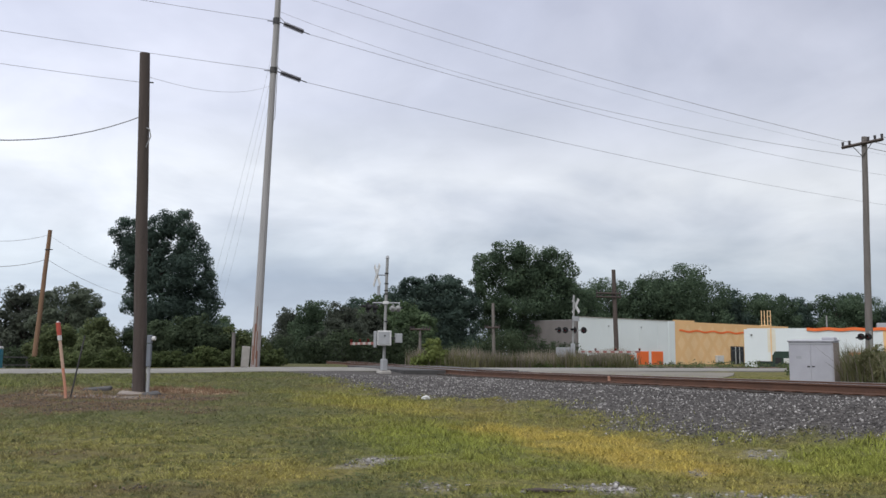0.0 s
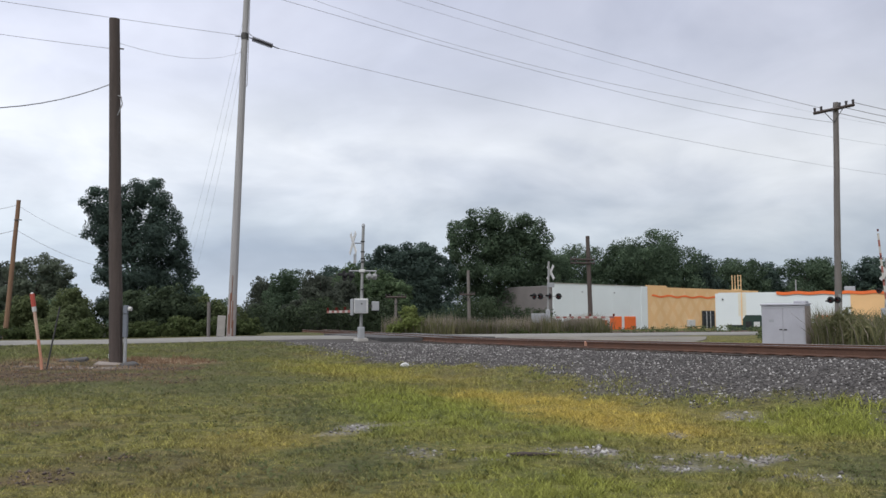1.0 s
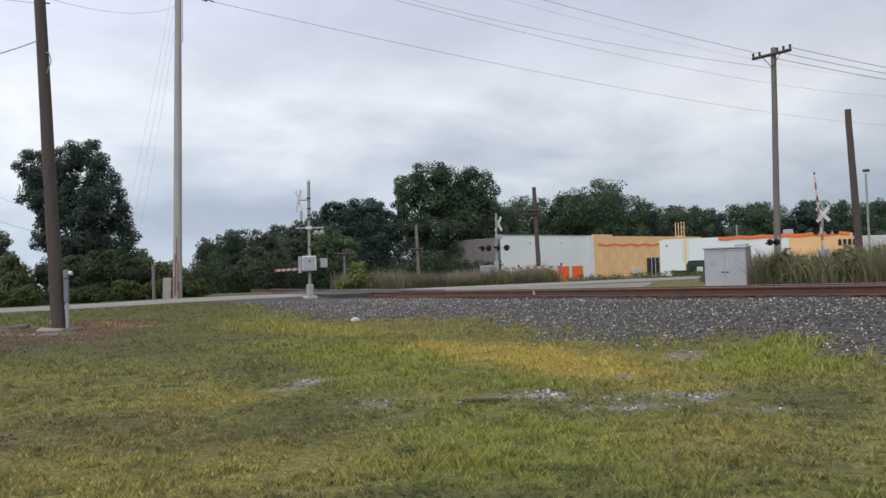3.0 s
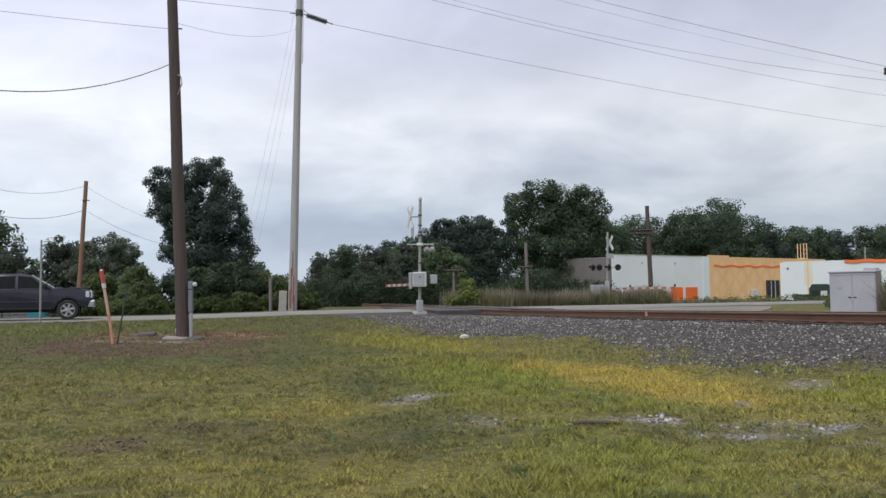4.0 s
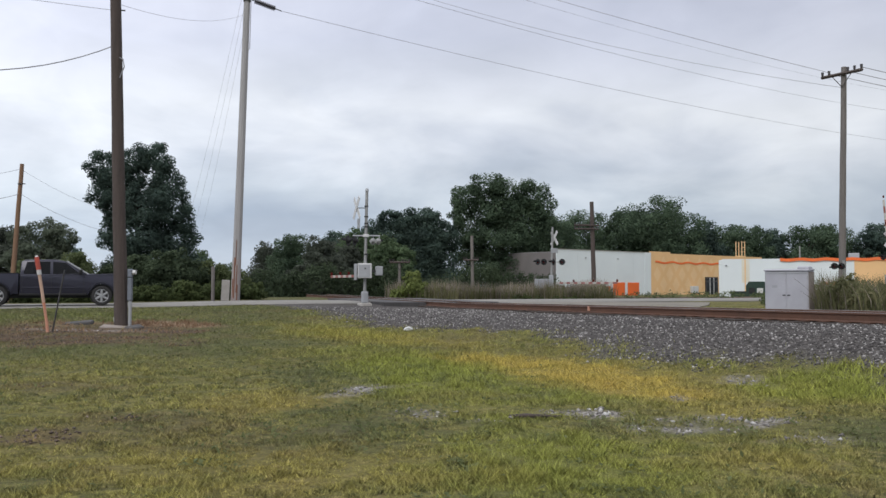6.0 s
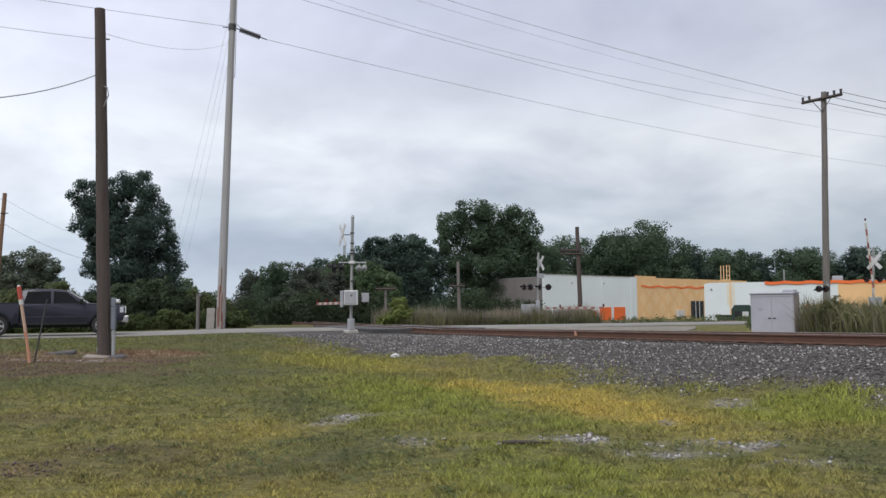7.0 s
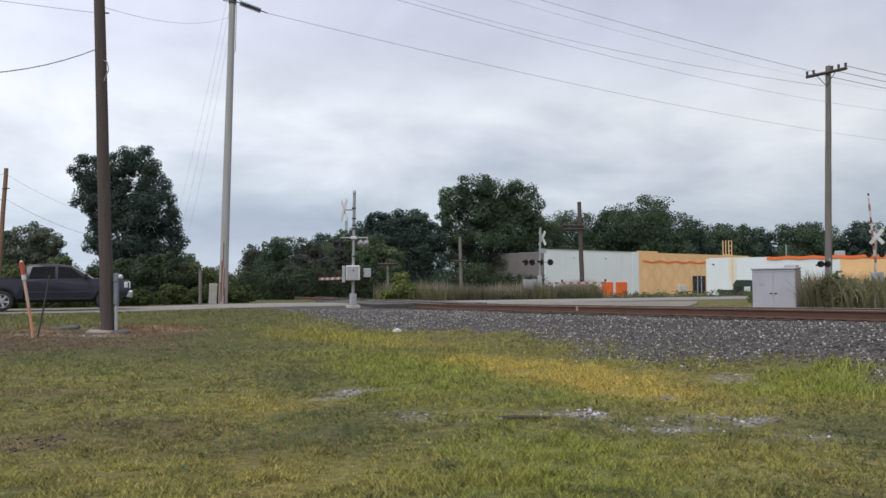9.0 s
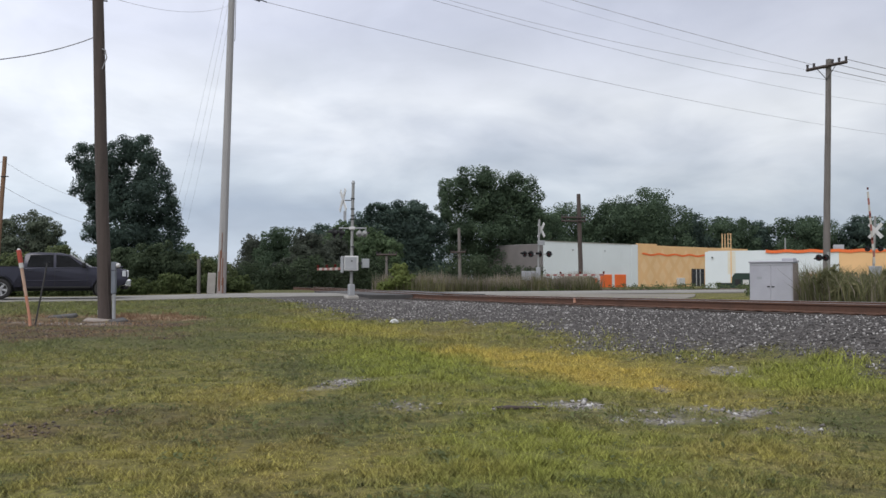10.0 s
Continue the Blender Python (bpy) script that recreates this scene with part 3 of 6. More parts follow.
# ---- ground: one sheet to the horizon ----
def ground():
    far = 1.35 ** np.arange(1, 20) * 1.2
    xs = np.concatenate([(-18 - far)[::-1], np.arange(-18, 18.01, 0.25), 18 + far])
    ys = np.concatenate([(0 - far)[::-1], np.arange(0, 46.01, 0.25), 46 + far])
    X, Y = np.meshgrid(xs, ys)
    x, y = X.ravel(), Y.ravel()
    i = np.arange(len(x)).reshape(X.shape)
    faces = np.stack([i[:-1, :-1], i[:-1, 1:], i[1:, 1:], i[1:, :-1]], -1).reshape(-1, 4)
    me = np_mesh("ground", np.stack([x, y, ground_z(x, y)], 1), faces, masks(x, y))
    me.materials.append(TURF)
    me.polygons.foreach_set("use_smooth", [True] * len(me.polygons))
    tagged(new("ground", me), "mown roadside turf with yellowed and bare patches and gravel", "ground", kind="structure")


ground()


def road():
    n = 120
    t = np.linspace(-160, 170, n)
    rows_ = []
    for k, q in enumerate((0.0, 0.12, ROAD_W / 2, ROAD_W - 0.12, ROAD_W)):
        wob = 0.10 * (value_noise(t, t * 0 + k, 1.7, 71) - 0.5) if k in (0, 4) else 0 * t
        px, py = ROAD0.x + t * RU.x + (q + wob) * RN.x, ROAD0.y + t * RU.y + (q + wob) * RN.y
        zz = road_dip(px, py) - 0.45 * sstep(55, 85, py)
        rows_.append(np.stack([px, py, zz + (0.03 if 0 < k < 4 else -0.03) + (0.01 if k == 2 else 0)], 1))
    v = np.concatenate(rows_)
    i = np.arange(5 * n).reshape(5, n)
    f = np.stack([i[:-1, :-1], i[:-1, 1:], i[1:, 1:], i[1:, :-1]], -1).reshape(-1, 4)
    me = np_mesh("road", v, f)
    me.materials.append(ASPHALT)
    tagged(new("road", me), "worn pale grey two-lane asphalt road over the tracks", "road", kind="structure")


road()


def lot():
    """Paved lot between the track and the road beyond the crossing."""
    bm = bmesh.new()
    pts = [(1.9, 37.6), (5.3, 29.4), (7.4, 29.8), (9.4, 33.0), (11.0, 37.0), (12.6, 42.2), (8.0, 42.0), (3.0, 41.2)]
    v = [[bm.verts.new((x, y, z)) for x, y in pts] for z in (-0.25, -0.012)]
    bm.faces.new(v[0][::-1]); bm.faces.new(v[1])
    for k in range(len(pts)):
        j = (k + 1) % len(pts)
        bm.faces.new((v[0][k], v[0][j], v[1][j], v[1][k]))
    tagged(new("pavement", mesh_of("pavement", bm, GRAVEL_LOT)), "worn beige gravel lot beside the road", "pavement", kind="structure")


lot()


# ---- railway track ----
def rail_bm(s, w0, w1, head):
    prof = [(-0.07, 0), (0.07, 0), (0.07, 0.012), (0.012, 0.03), (0.012, 0.13), (0.035, 0.14), (0.035, 0.172), (-0.035, 0.172), (-0.035, 0.14), (-0.012, 0.13), (-0.012, 0.03), (-0.07, 0.012)]
    if head:
        prof = [(-0.028, 0.1722), (0.028, 0.1722), (0.026, 0.178), (-0.026, 0.178)]
    bm = bmesh.new()
    rings = [[bm.verts.new(track_point(s + p[0], w, float(rail_top(w)) - 0.178 + p[1])) for p in prof] for w in (w0, 4, 18, 32, w1)]
    n = len(prof)
    for a, b in zip(rings, rings[1:]):
        for k in range(n):
            bm.faces.new((a[k], a[(k + 1) % n], b[(k + 1) % n], b[k]))
    bm.faces.new(rings[0]); bm.faces.new(rings[-1][::-1])
    return bm


def railway():
    tr = thing("railway_track", track_point(RAIL_S, 10, -0.16), "rusty railway track on timber ties and grey ballast", "railway track")
    inv = tr.matrix_world.inverted()
    for s in (RAIL_S, RAIL_S + GAUGE):
        bm = rail_bm(s, -50, 62, False)
        bm.transform(inv)
        rl = part("rail", bm, RUST, tr, "rust-brown steel rail")
        bm = rail_bm(s, -50, 62, True)
        bm.transform(inv)
        part("rail_head", bm, RAILTOP, rl, "worn bright running surface")
    pm = track_point(RAIL_S - 0.02, 21.4, float(rail_top(21.4)) - 0.07)
    part("paint_mark", B(tuple(inv @ pm), (0.05, 0.1, 0.13), (0, 0, -68.6)), ORANGE_POST, tr, "faded orange paint mark on the rail web")
    me = mesh_of("tie", B((0, 0, 0), (0.23, 2.6, 0.17), (0, 0, 0), 0.012), TIE)
    plate = mesh_of("tie_plate", B((0, 0, 0), (0.2, 0.34, 0.02)), RUST)
    w, k = -2.0, 0
    while w < 35.2:
        c = track_point(RAIL_S + GAUGE / 2 + random.uniform(-0.08, 0.08), w, float(rail_top(w)) - 0.272 + random.uniform(-0.01, 0.004))
        ob = part("tie", me, None, tr)
        ob.matrix_basis = inv @ pose(*c, 0, 0, -68.6 + random.uniform(-1.5, 1.5))
        p = part("tie_plate", plate, None, tr)
        p.matrix_basis = inv @ pose(*track_point(RAIL_S, w, float(rail_top(w)) - 0.18), 0, 0, -68.6)
        w += 0.5 + random.uniform(-0.03, 0.03)
        k += 1
    # asphalt of the level crossing between and beside the rails
    cr = thing("crossing_surface", track_point(13, 40, 0), "dark asphalt crossing panels between the rails", "level crossing", kind="structure")
    inv = cr.matrix_world.inverted()
    for s0, s1 in ((10.6, RAIL_S - 0.05), (RAIL_S + 0.08, RAIL_S + GAUGE - 0.08), (RAIL_S + GAUGE + 0.05, 16.0)):
        bm = bmesh.new()
        vs = [track_point(s, w, z) for z in (-0.2, 0.05) for s, w in ((s0, 35.4), (s1, 35.4), (s1, 46.5), (s0, 46.5))]
        v = [bm.verts.new(inv @ p) for p in vs]
        for f in ((0, 1, 2, 3), (4, 5, 6, 7), (0, 1, 5, 4), (1, 2, 6, 5), (2, 3, 7, 6), (3, 0, 4, 7)):
            bm.faces.new([v[i] for i in f])
        part("crossing_panel", bm, DARK_ASPHALT, cr)


railway()


# ---- poles and wires ----
def leaning_pole(name, base, top, r0, r1, material, label, category="pole", sink=0.4):
    base, top = Vector(base), Vector(top)
    ob = thing(name, base, label, category)
    d = top - base
    bm = bmesh.new()
    pts = [d * (k / 10) + Vector((random.uniform(-1, 1), random.uniform(-1, 1), 0)) * r1 * 0.05 for k in range(11)]
    pts[0] = -d.normalized() * sink
    tube(bm, pts, [r0 + (r1 - r0) * k / 10 for k in range(11)], 14)
    part("shaft", bm, material, ob, "", True)
    return ob


def rz(x, y):
    return float(ground_z(x, y))


def wire(name, a, b, sag, r=0.016, label="thin sagging overhead cable", n=28):
    a, b = Vector(a), Vector(b)
    bm = bmesh.new()
    tube(bm, [a.lerp(b, k / n) - Vector((0, 0, 4 * sag * (k / n) * (1 - k / n))) for k in range(n + 1)], r, 5)
    ob = new(name, mesh_of(name, bm, WIRE))
    tagged(ob, label, "cable", "overhead cables")


def transmission_pole():
    base, top = Vector((-11.35, 43.6, -0.1)), Vector((-10.75, 43.6, 22.0))
    ob = thing("transmission_pole", base, "tall pale weathered transmission pole with rusty base and strain insulators", "utility pole")
    d = top - base
    bm = bmesh.new()
    tube(bm, [d * (k / 12) + (Vector((0, 0, -0.5)) if k == 0 else Vector()) for k in range(13)], [0.235 - 0.095 * k / 12 for k in range(13)], 12)
    part("shaft", bm, PALE_POLE, ob, "pale grey weathered shaft")
    bm = bmesh.new()
    tube(bm, [d * (k / 100) for k in range(0, 11)], [0.241 - 0.0009 * k for k in range(11)], 12)
    part("base_sleeve", bm, RUST_STREAK, ob, "peeled base sleeve with rust streaks")
    for ang, z0, z1, wd in ((-100, 0.2, 2.3, 0.07), (-72, 0.5, 1.9, 0.05), (-120, 0.1, 1.2, 0.06), (-88, 1.9, 3.2, 0.035), (-60, 0.1, 0.9, 0.06)):
        c = d * ((z0 + z1) / 2 / 22.1) + Vector((math.cos(radians(ang)), math.sin(radians(ang)), 0)) * 0.234
        part("rust_streak", B(tuple(c), (wd, 0.02, z1 - z0), (0, 1.5, ang + 90), 0.006), STREAK, ob, "brown rust streak")
    dirw = Vector((0.775, 0.632, 0))
    for z in (15.75, 18.5, 20.5):
        p = d * ((z + 0.1) / 22.1)
        bm = R(p - Vector((0, 0, 0.16)), p + Vector((0, 0, 0.16)), 0.2, 0.2, 12)
        part("band", bm, DARK_METAL, ob, "dark clamp band")
        if z > 20:
            continue
        q0, q1 = p + dirw * 0.2, p + dirw * 2.0 - Vector((0, 0, 0.25))
        ins = part("insulator_string", R(q0, q1, 0.03, 0.03, 6), DARK_METAL, ob, "dark strain insulator string")
        for k in range(11):
            c = q0.lerp(q1, 0.17 + 0.06 * k)
            a = (q1 - q0).normalized()
            part("insulator_disc", R(c - a * 0.03, c + a * 0.03, 0.15, 0.08, 10), PORCELAIN, ins)
        rodb = bmesh.new()
        tube(rodb, [p + Vector((0.2, -0.1, 0.2)), p + Vector((0.5, 0.1, -0.1)), p + dirw * 1.0 - Vector((0, 0, 0.02))], 0.018, 5)
        part("jumper", rodb, WIRE, ob)
        part("pin", R(p + Vector((-0.42, -0.3, -0.08)), p + Vector((0.1, 0, -0.05)), 0.025, 0.02, 6), DARK_METAL, ob)
    bm = bmesh.new()
    tube(bm, [d * (13.1 / 22.1) + Vector((0.2, -0.1, 0)), d * (13.2 / 22.1) + Vector((0.26, -0.1, 0)), d * (15.1 / 22.1) + Vector((0.24, -0.1, 0)), d * (20.5 / 22.1) + Vector((0.17, -0.1, 0))], 0.02, 5)
    part("down_lead", bm, WIRE, ob)
    for z, sag, rise in ((15.75, 1.37, 2.7), (18.5, 2.0, 4.2)):
        p = base + d * ((z + 0.1) / 22.1)
        wire("power_line", p + dirw * 2.0 - Vector((0, 0, 0.25)), p + dirw * 110 + Vector((0, 0, rise)), sag, 0.012, n=40)
        wire("power_line", p - dirw * 0.2, p - dirw * 110 + Vector((0, 0, 1)), sag + 1.2, 0.011, n=40)
    p = base + d * (20.4 / 22.1)
    wire("power_line", p + Vector((0, 0, 0.75)), Vector((15.35, 34.8, 9.6)), 0.42, 0.011)
    wire("power_line", p + dirw * 0.2, p + dirw * 110 + Vector((0, 0, 4.5)), 2.0, 0.008, n=40)
    wire("power_line", base + d * (19.2 / 22.1), Vector((15.8, 34.5, 8.9)), 0.9, 0.009)
    for k, o in enumerate((-0.35, 0.05, 0.5)):
        wire("far_service_line", base + d * (17.5 - k * 1.3) * (1 / 22.1), Vector((-30.5 + o * 2, 95, 4.2 - 0.3 * k)), 1.0, 0.006)


transmission_pole()


def wooden_service_pole():
    b = Vector((-8.83, 22.3, rz(-8.83, 22.3)))
    ob = leaning_pole("wooden_pole", b, (-9.07, 22.1, 8.92), 0.175, 0.135, OLD_WOOD, "dark brown weathered wooden service pole, slightly leaning", "utility pole")
    bm = bmesh.new()
    tube(bm, [Vector((0.15, -0.1, 0.0)), Vector((0.15 - 0.12, -0.17, 3.0)), Vector((-0.11, -0.25, 7.0))], 0.014, 6)
    part("ground_lead", bm, OLD_WOOD, ob, "dark lead stapled to the pole")
    bm = bmesh.new()
    tube(bm, [Vector((-0.2, -0.2, 7.15)), Vector((0.02, -0.25, 7.05)), Vector((0.06, -0.25, 6.85)), Vector((-0.06, -0.24, 6.55))], 0.016, 6)
    part("drip_loop", bm, WIRE, ob)
    part("bolt", R((-0.2, -0.15, 8.4), (0.0, -0.1, 8.4), 0.02, 0.02, 6), DARK_METAL, ob)
    wire("service_cable", b + Vector((-0.25, -0.02, 7.5)), Vector((-16, 8.5, 9.2)), 2.75, 0.014, "dark sagging service cable")
    wire("service_cable", b + Vector((-0.25, -0.1, 8.6)), Vector((-11.1, 43.6, 14.9)), 0.4, 0.006)
    wire("service_cable", b + Vector((-0.25, -0.1, 8.4)), Vector((-34, 6, 10)), 0.8, 0.006)
    m = thing("meter_post", Vector((-8.58, 22.25, rz(-8.58, 22.25))), "grey electric meter box on a pale conduit beside the pole", "electric meter")
    part("conduit", R((0, 0, -0.2), (0, 0, 0.75), 0.045, 0.045, 10), ALU, m, "pale conduit pipe")
    part("meter_box", B((0, -0.02, 0.98), (0.115, 0.1, 0.6), (0, 0, 0), 0.012), METER, m, "grey steel enclosure")
    mt = part("meter_socket", B((0, -0.02, 1.40), (0.125, 0.11, 0.22), (0, 0, 0), 0.015), METER, m)
    part("meter_glass", R((0.07, -0.02, 1.42), (0.15, -0.02, 1.42), 0.06, 0.055, 12), WHITE_METAL, mt, "round meter cover")
    f = thing("concrete_footing", Vector((-8.6, 22.0, rz(-8.6, 22.0))), "broken concrete slab at the foot of the pole", "concrete slab")
    part("slab", B((-0.2, -0.1, -0.035), (0.75, 0.5, 0.12), (4, 5, 12), 0.03), CAB_SIDE, f)
    part("slab_piece", B((0.35, -0.3, -0.01), (0.4, 0.35, 0.1), (8, -9, 40), 0.03), DARK_ASPHALT, f)
    part("slab_piece", B((-1.5, 0.6, 0.03), (0.75, 0.4, 0.16), (6, -5, 10), 0.05, 2), DARK_ASPHALT, f)
    c = thing("white_cup", Vector((-9.5, 23.6, rz(-9.5, 23.6))), "small white plastic pipe cap beside the pole", "pipe cap")
    part("cap", R((0, 0, -0.05), (0, 0, 0.13), 0.05, 0.055, 12), WHITE_METAL, c)


wooden_service_pole()


def marker_stake():
    z = rz(-9.75, 20.2)
    ob = thing("marker_post", Vector((-9.75, 20.2, z)), "leaning orange and white cable marker post", "marker post")
    top = Vector((-0.25, -0.1, 1.7))
    bm = bmesh.new()
    tube(bm, [top * (k / 8) if k else Vector((0, 0, -0.2)) for k in range(9)], [0.034] * 9, 8)
    part("post", bm, ORANGE_POST, ob, "faded orange post")
    part("upper_post", R(top * 0.42, top * 0.82, 0.036, 0.036, 8), PALE_POST, ob, "bleached upper post")
    part("white_band", R(top * 0.81, top * 0.89, 0.05, 0.05, 10), WHITE_METAL, ob, "white band")
    part("orange_cap", R(top * 0.88, top * 1.06, 0.053, 0.053, 10), RED, ob, "red-orange reflective cap")
    part("cap_tip", R(top * 1.06, top * 1.08, 0.04, 0.02, 10), WHITE_METAL, ob)
    z = rz(-9.6, 20.35)
    st = leaning_pole("steel_stake", (-9.72, 20.35, z), (-9.5, 20.45, z + 1.5), 0.02, 0.018, DARK_METAL, "thin rusty steel stake beside the marker", "stake", 0.2)
    p = leaning_pole("sign_post", (-17.95, 31.2, rz(-17.95, 31.2)), (-17.93, 31.2, 3.05), 0.04, 0.036, STEEL, "bare galvanised sign post at the road edge", "sign post", 0.3)
    part("sign_edge", B((0, 0, 2.75), (0.03, 0.012, 0.5)), ALU, p, "thin sign blade seen edge-on")


marker_stake()


def crossarm_pole(base, top, r0, r1, arm_dir, half, material, arms, label, drop=0.25, shift=0.0):
    ob = leaning_pole("utility_pole", base, top, r0, r1, material, label, "utility pole")
    base, top = Vector(base), Vector(top)
    d = (top - base)
    a = Vector((*arm_dir, 0)).normalized()
    for k in range(arms):
        c = d - d.normalized() * (drop + 0.3 * k) + Vector((a.y, -a.x, 0)) * (r1 + 0.05) - a * shift
        bm = bmesh.new()
        rod(bm, c - a * half, c + a * half, 0.07, 0.07, 4)
        arm = part("crossarm", bm, OLD_WOOD, ob, "dark timber crossarm")
        for t in (-0.95, -0.62, 0.3, 0.62, 0.95):
            q = c + a * half * t + Vector((0, 0, 0.06))
            part("insulator", R(q, q + Vector((0, 0, 0.16)), 0.045, 0.06, 8), PORCELAIN, arm)
        part("brace", R(c + a * half * 0.5, c - Vector((0, 0, 0.55)), 0.016, 0.016, 5), DARK_METAL, ob)
        part("brace", R(c - a * half * 0.5, c - Vector((0, 0, 0.55)), 0.016, 0.016, 5), DARK_METAL, ob)
    return ob


def other_poles():
    crossarm_pole((15.65, 34.6, rz(15.65, 34.6)), (15.85, 34.5, 9.75), 0.145, 0.105, (0.57, -0.82), 0.88, GREY_WOOD, 1, "grey weathered wooden pole with one dark crossarm", 0.3)
    for o, z1 in ((-0.7, 9.5), (0.0, 9.6), (0.7, 9.55)):
        wire("distribution_line", Vector((15.85 + 0.57 * o, 34.5 - 0.82 * o, 9.62)), Vector((62 + o, 46, z1 - 1.2)), 1.4, 0.014)
    leaning_pole("utility_pole", (17.5, 31.5, rz(17.5, 31.5)), (17.32, 31.6, 6.55), 0.15, 0.115, OLD_WOOD, "bare brown wooden pole stub", "utility pole")
    crossarm_pole((11.3, 69.1, rz(11.3, 69.1)), (11.12, 69.15, 7.6), 0.2, 0.16, (1.0, 0.25), 1.05, OLD_WOOD, 2, "dark railway line pole with two short crossarms", 1.95, 0.6)
    crossarm_pole((1.45, 70, rz(1.45, 70)), (1.36, 70, 4.85), 0.14, 0.12, (0.8, -0.6), 0.75, GREY_WOOD, 1, "weathered line pole with a tilted crossarm among the trees", 2.0)
    crossarm_pole((-3.96, 60, rz(-3.96, 60)), (-3.96, 60, 2.45), 0.1, 0.09, (1, 0.1), 0.72, GREY_WOOD, 1, "low grey line pole with a crossarm before the trees", 0.06)
    lp = leaning_pole("utility_pole", (-25.75, 48.75, rz(-25.75, 48.75)), (-25.3, 48.85, 7.8), 0.145, 0.115, TAN_WOOD, "tan wooden utility pole rising from the bushes", "utility pole")
    part("bolt", R((0.3, -0.05, 7.3), (0.75, -0.05, 7.3), 0.03, 0.03, 6), DARK_METAL, lp)
    t = Vector((-25.35, 48.8, 0))
    for z, r in ((7.5, 0.014), (6.05, 0.02)):
        wire("service_cable", t + Vector((0, 0, z)), Vector((-34, 36, z + 6.4)), 3.1, r * 0.8)
        wire("service_cable", t + Vector((0, 0, z)), Vector((-22.5, 60, z - 1.9)), 0.5, r * 0.5)
    p = leaning_pole("lamp_post", (39.5, 69.6, rz(39.5, 69.6)), (39.45, 69.6, 8.0), 0.1, 0.08, STEEL, "tall slim car park lamp post", "lamp post")
    part("lamp_head", B((0, 0, 8.5), (0.5, 0.35, 0.22), (0, 0, 0), 0.04), DARK_METAL, p, "dark floodlight head")
    # cut-off stub and white board beside the tall pole
    st = leaning_pole("grey_stub_post", (-12.6, 43.9, rz(-12.6, 43.9)), (-12.6, 43.9, 1.75), 0.09, 0.09, GREY_WOOD, "short grey timber post beside the tall pole", "post")
    bd = thing("white_board", Vector((-12.05, 44.3, rz(-12.05, 44.3))), "weathered pale board leaning by the post", "board")
    part("board", B((0, 0, 0.55), (0.42, 0.05, 1.1), (4, 3, 8), 0.02), CONCRETE, bd)


other_poles()


# ---- crossing signals ----
def crossbuck(ob, c, face, size=1.22, label="white crossbuck"):
    """Two crossed blades whose faces look along face."""
    f = Vector((face[0], face[1], 0)).normalized()
    side = Vector((-f.y, f.x, 0))
    q = Matrix((side, f, Vector((0, 0, 1)))).transposed().to_4x4()
    for a, o in ((48, 0.0), (-48, 0.03)):
        bm = B((0, o, 0), (size, 0.02, 0.22), (0, a, 0), 0.006)
        bm.transform(Matrix.Translation(c) @ q)
        part("crossbuck_blade", bm, WHITE_METAL, ob, label)


def lamp_unit(ob, c, face, r=0.15, hood=True, pale=False):
    f = Vector((face[0], face[1], 0)).normalized()
    body = part("signal_lamp", R(c - f * 0.12, c + f * 0.02, 0.07, 0.13, 14), STEEL if pale else BLACK, ob, "pale lamp housing" if pale else "black lamp housing")
    part("target_disc", R(c + f * 0.02, c + f * 0.04, r * 1.55, r * 1.55, 18), STEEL if pale else BLACK, body)
    part("lens", R(c + f * 0.041, c + f * 0.05, r * 0.72, r * 0.68, 16), LENS, body, "dark red lens")
    if hood:
        bm = bmesh.new()
        n = 10
        for k in range(n):
            a0, a1 = math.pi * k / n, math.pi * (k + 1) / n
            side = Vector((-f.y, f.x, 0))
            def pt(a, d, rr):
                return c + f * d + side * math.cos(a) * rr + Vector((0, 0, 1)) * math.sin(a) * rr
            v = [bm.verts.new(p) for p in (pt(a0, 0.04, r * 0.85), pt(a1, 0.04, r * 0.85), pt(a1, 0.3, r * 0.8), pt(a0, 0.3, r * 0.8))]
            bm.faces.new(v)
        bmesh.ops.solidify(bm, geom=bm.faces[:], thickness=0.008)
        part("hood", bm, BLACK, body)


def gate_arm(ob, start, direction, length, tilt=0.0, stripe=0.4):
    d = Vector((direction[0], direction[1], 0)).normalized()
    d = (d * math.cos(radians(tilt)) + Vector((0, 0, math.sin(radians(tilt))))).normalized()
    n = int(length / stripe)
    arm = None
    for k in range(n):
        a, b = start + d * stripe * k, start + d * stripe * (k + 1)
        m = Matrix.Translation((a + b) / 2) @ d.to_track_quat("X", "Z").to_matrix().to_4x4()
        bm = bmesh.new()
        box(bm, (0, 0, 0), (stripe, 0.03, 0.115))
        bm.transform(m)
        if arm is None:
            arm = part("gate_arm", bm, GATE_WHITE, ob, "red and white striped gate arm")
        else:
            part("stripe", bm, GATE_RED if k % 2 else GATE_WHITE, arm)
    for t in (0.3, 0.62, 0.97):
        p = start + d * length * t
        part("gate_lamp", R(p + Vector((0, 0, 0.06)), p + Vector((0, 0, 0.2)), 0.05, 0.06, 8), LENS, arm, "small red gate lamp")


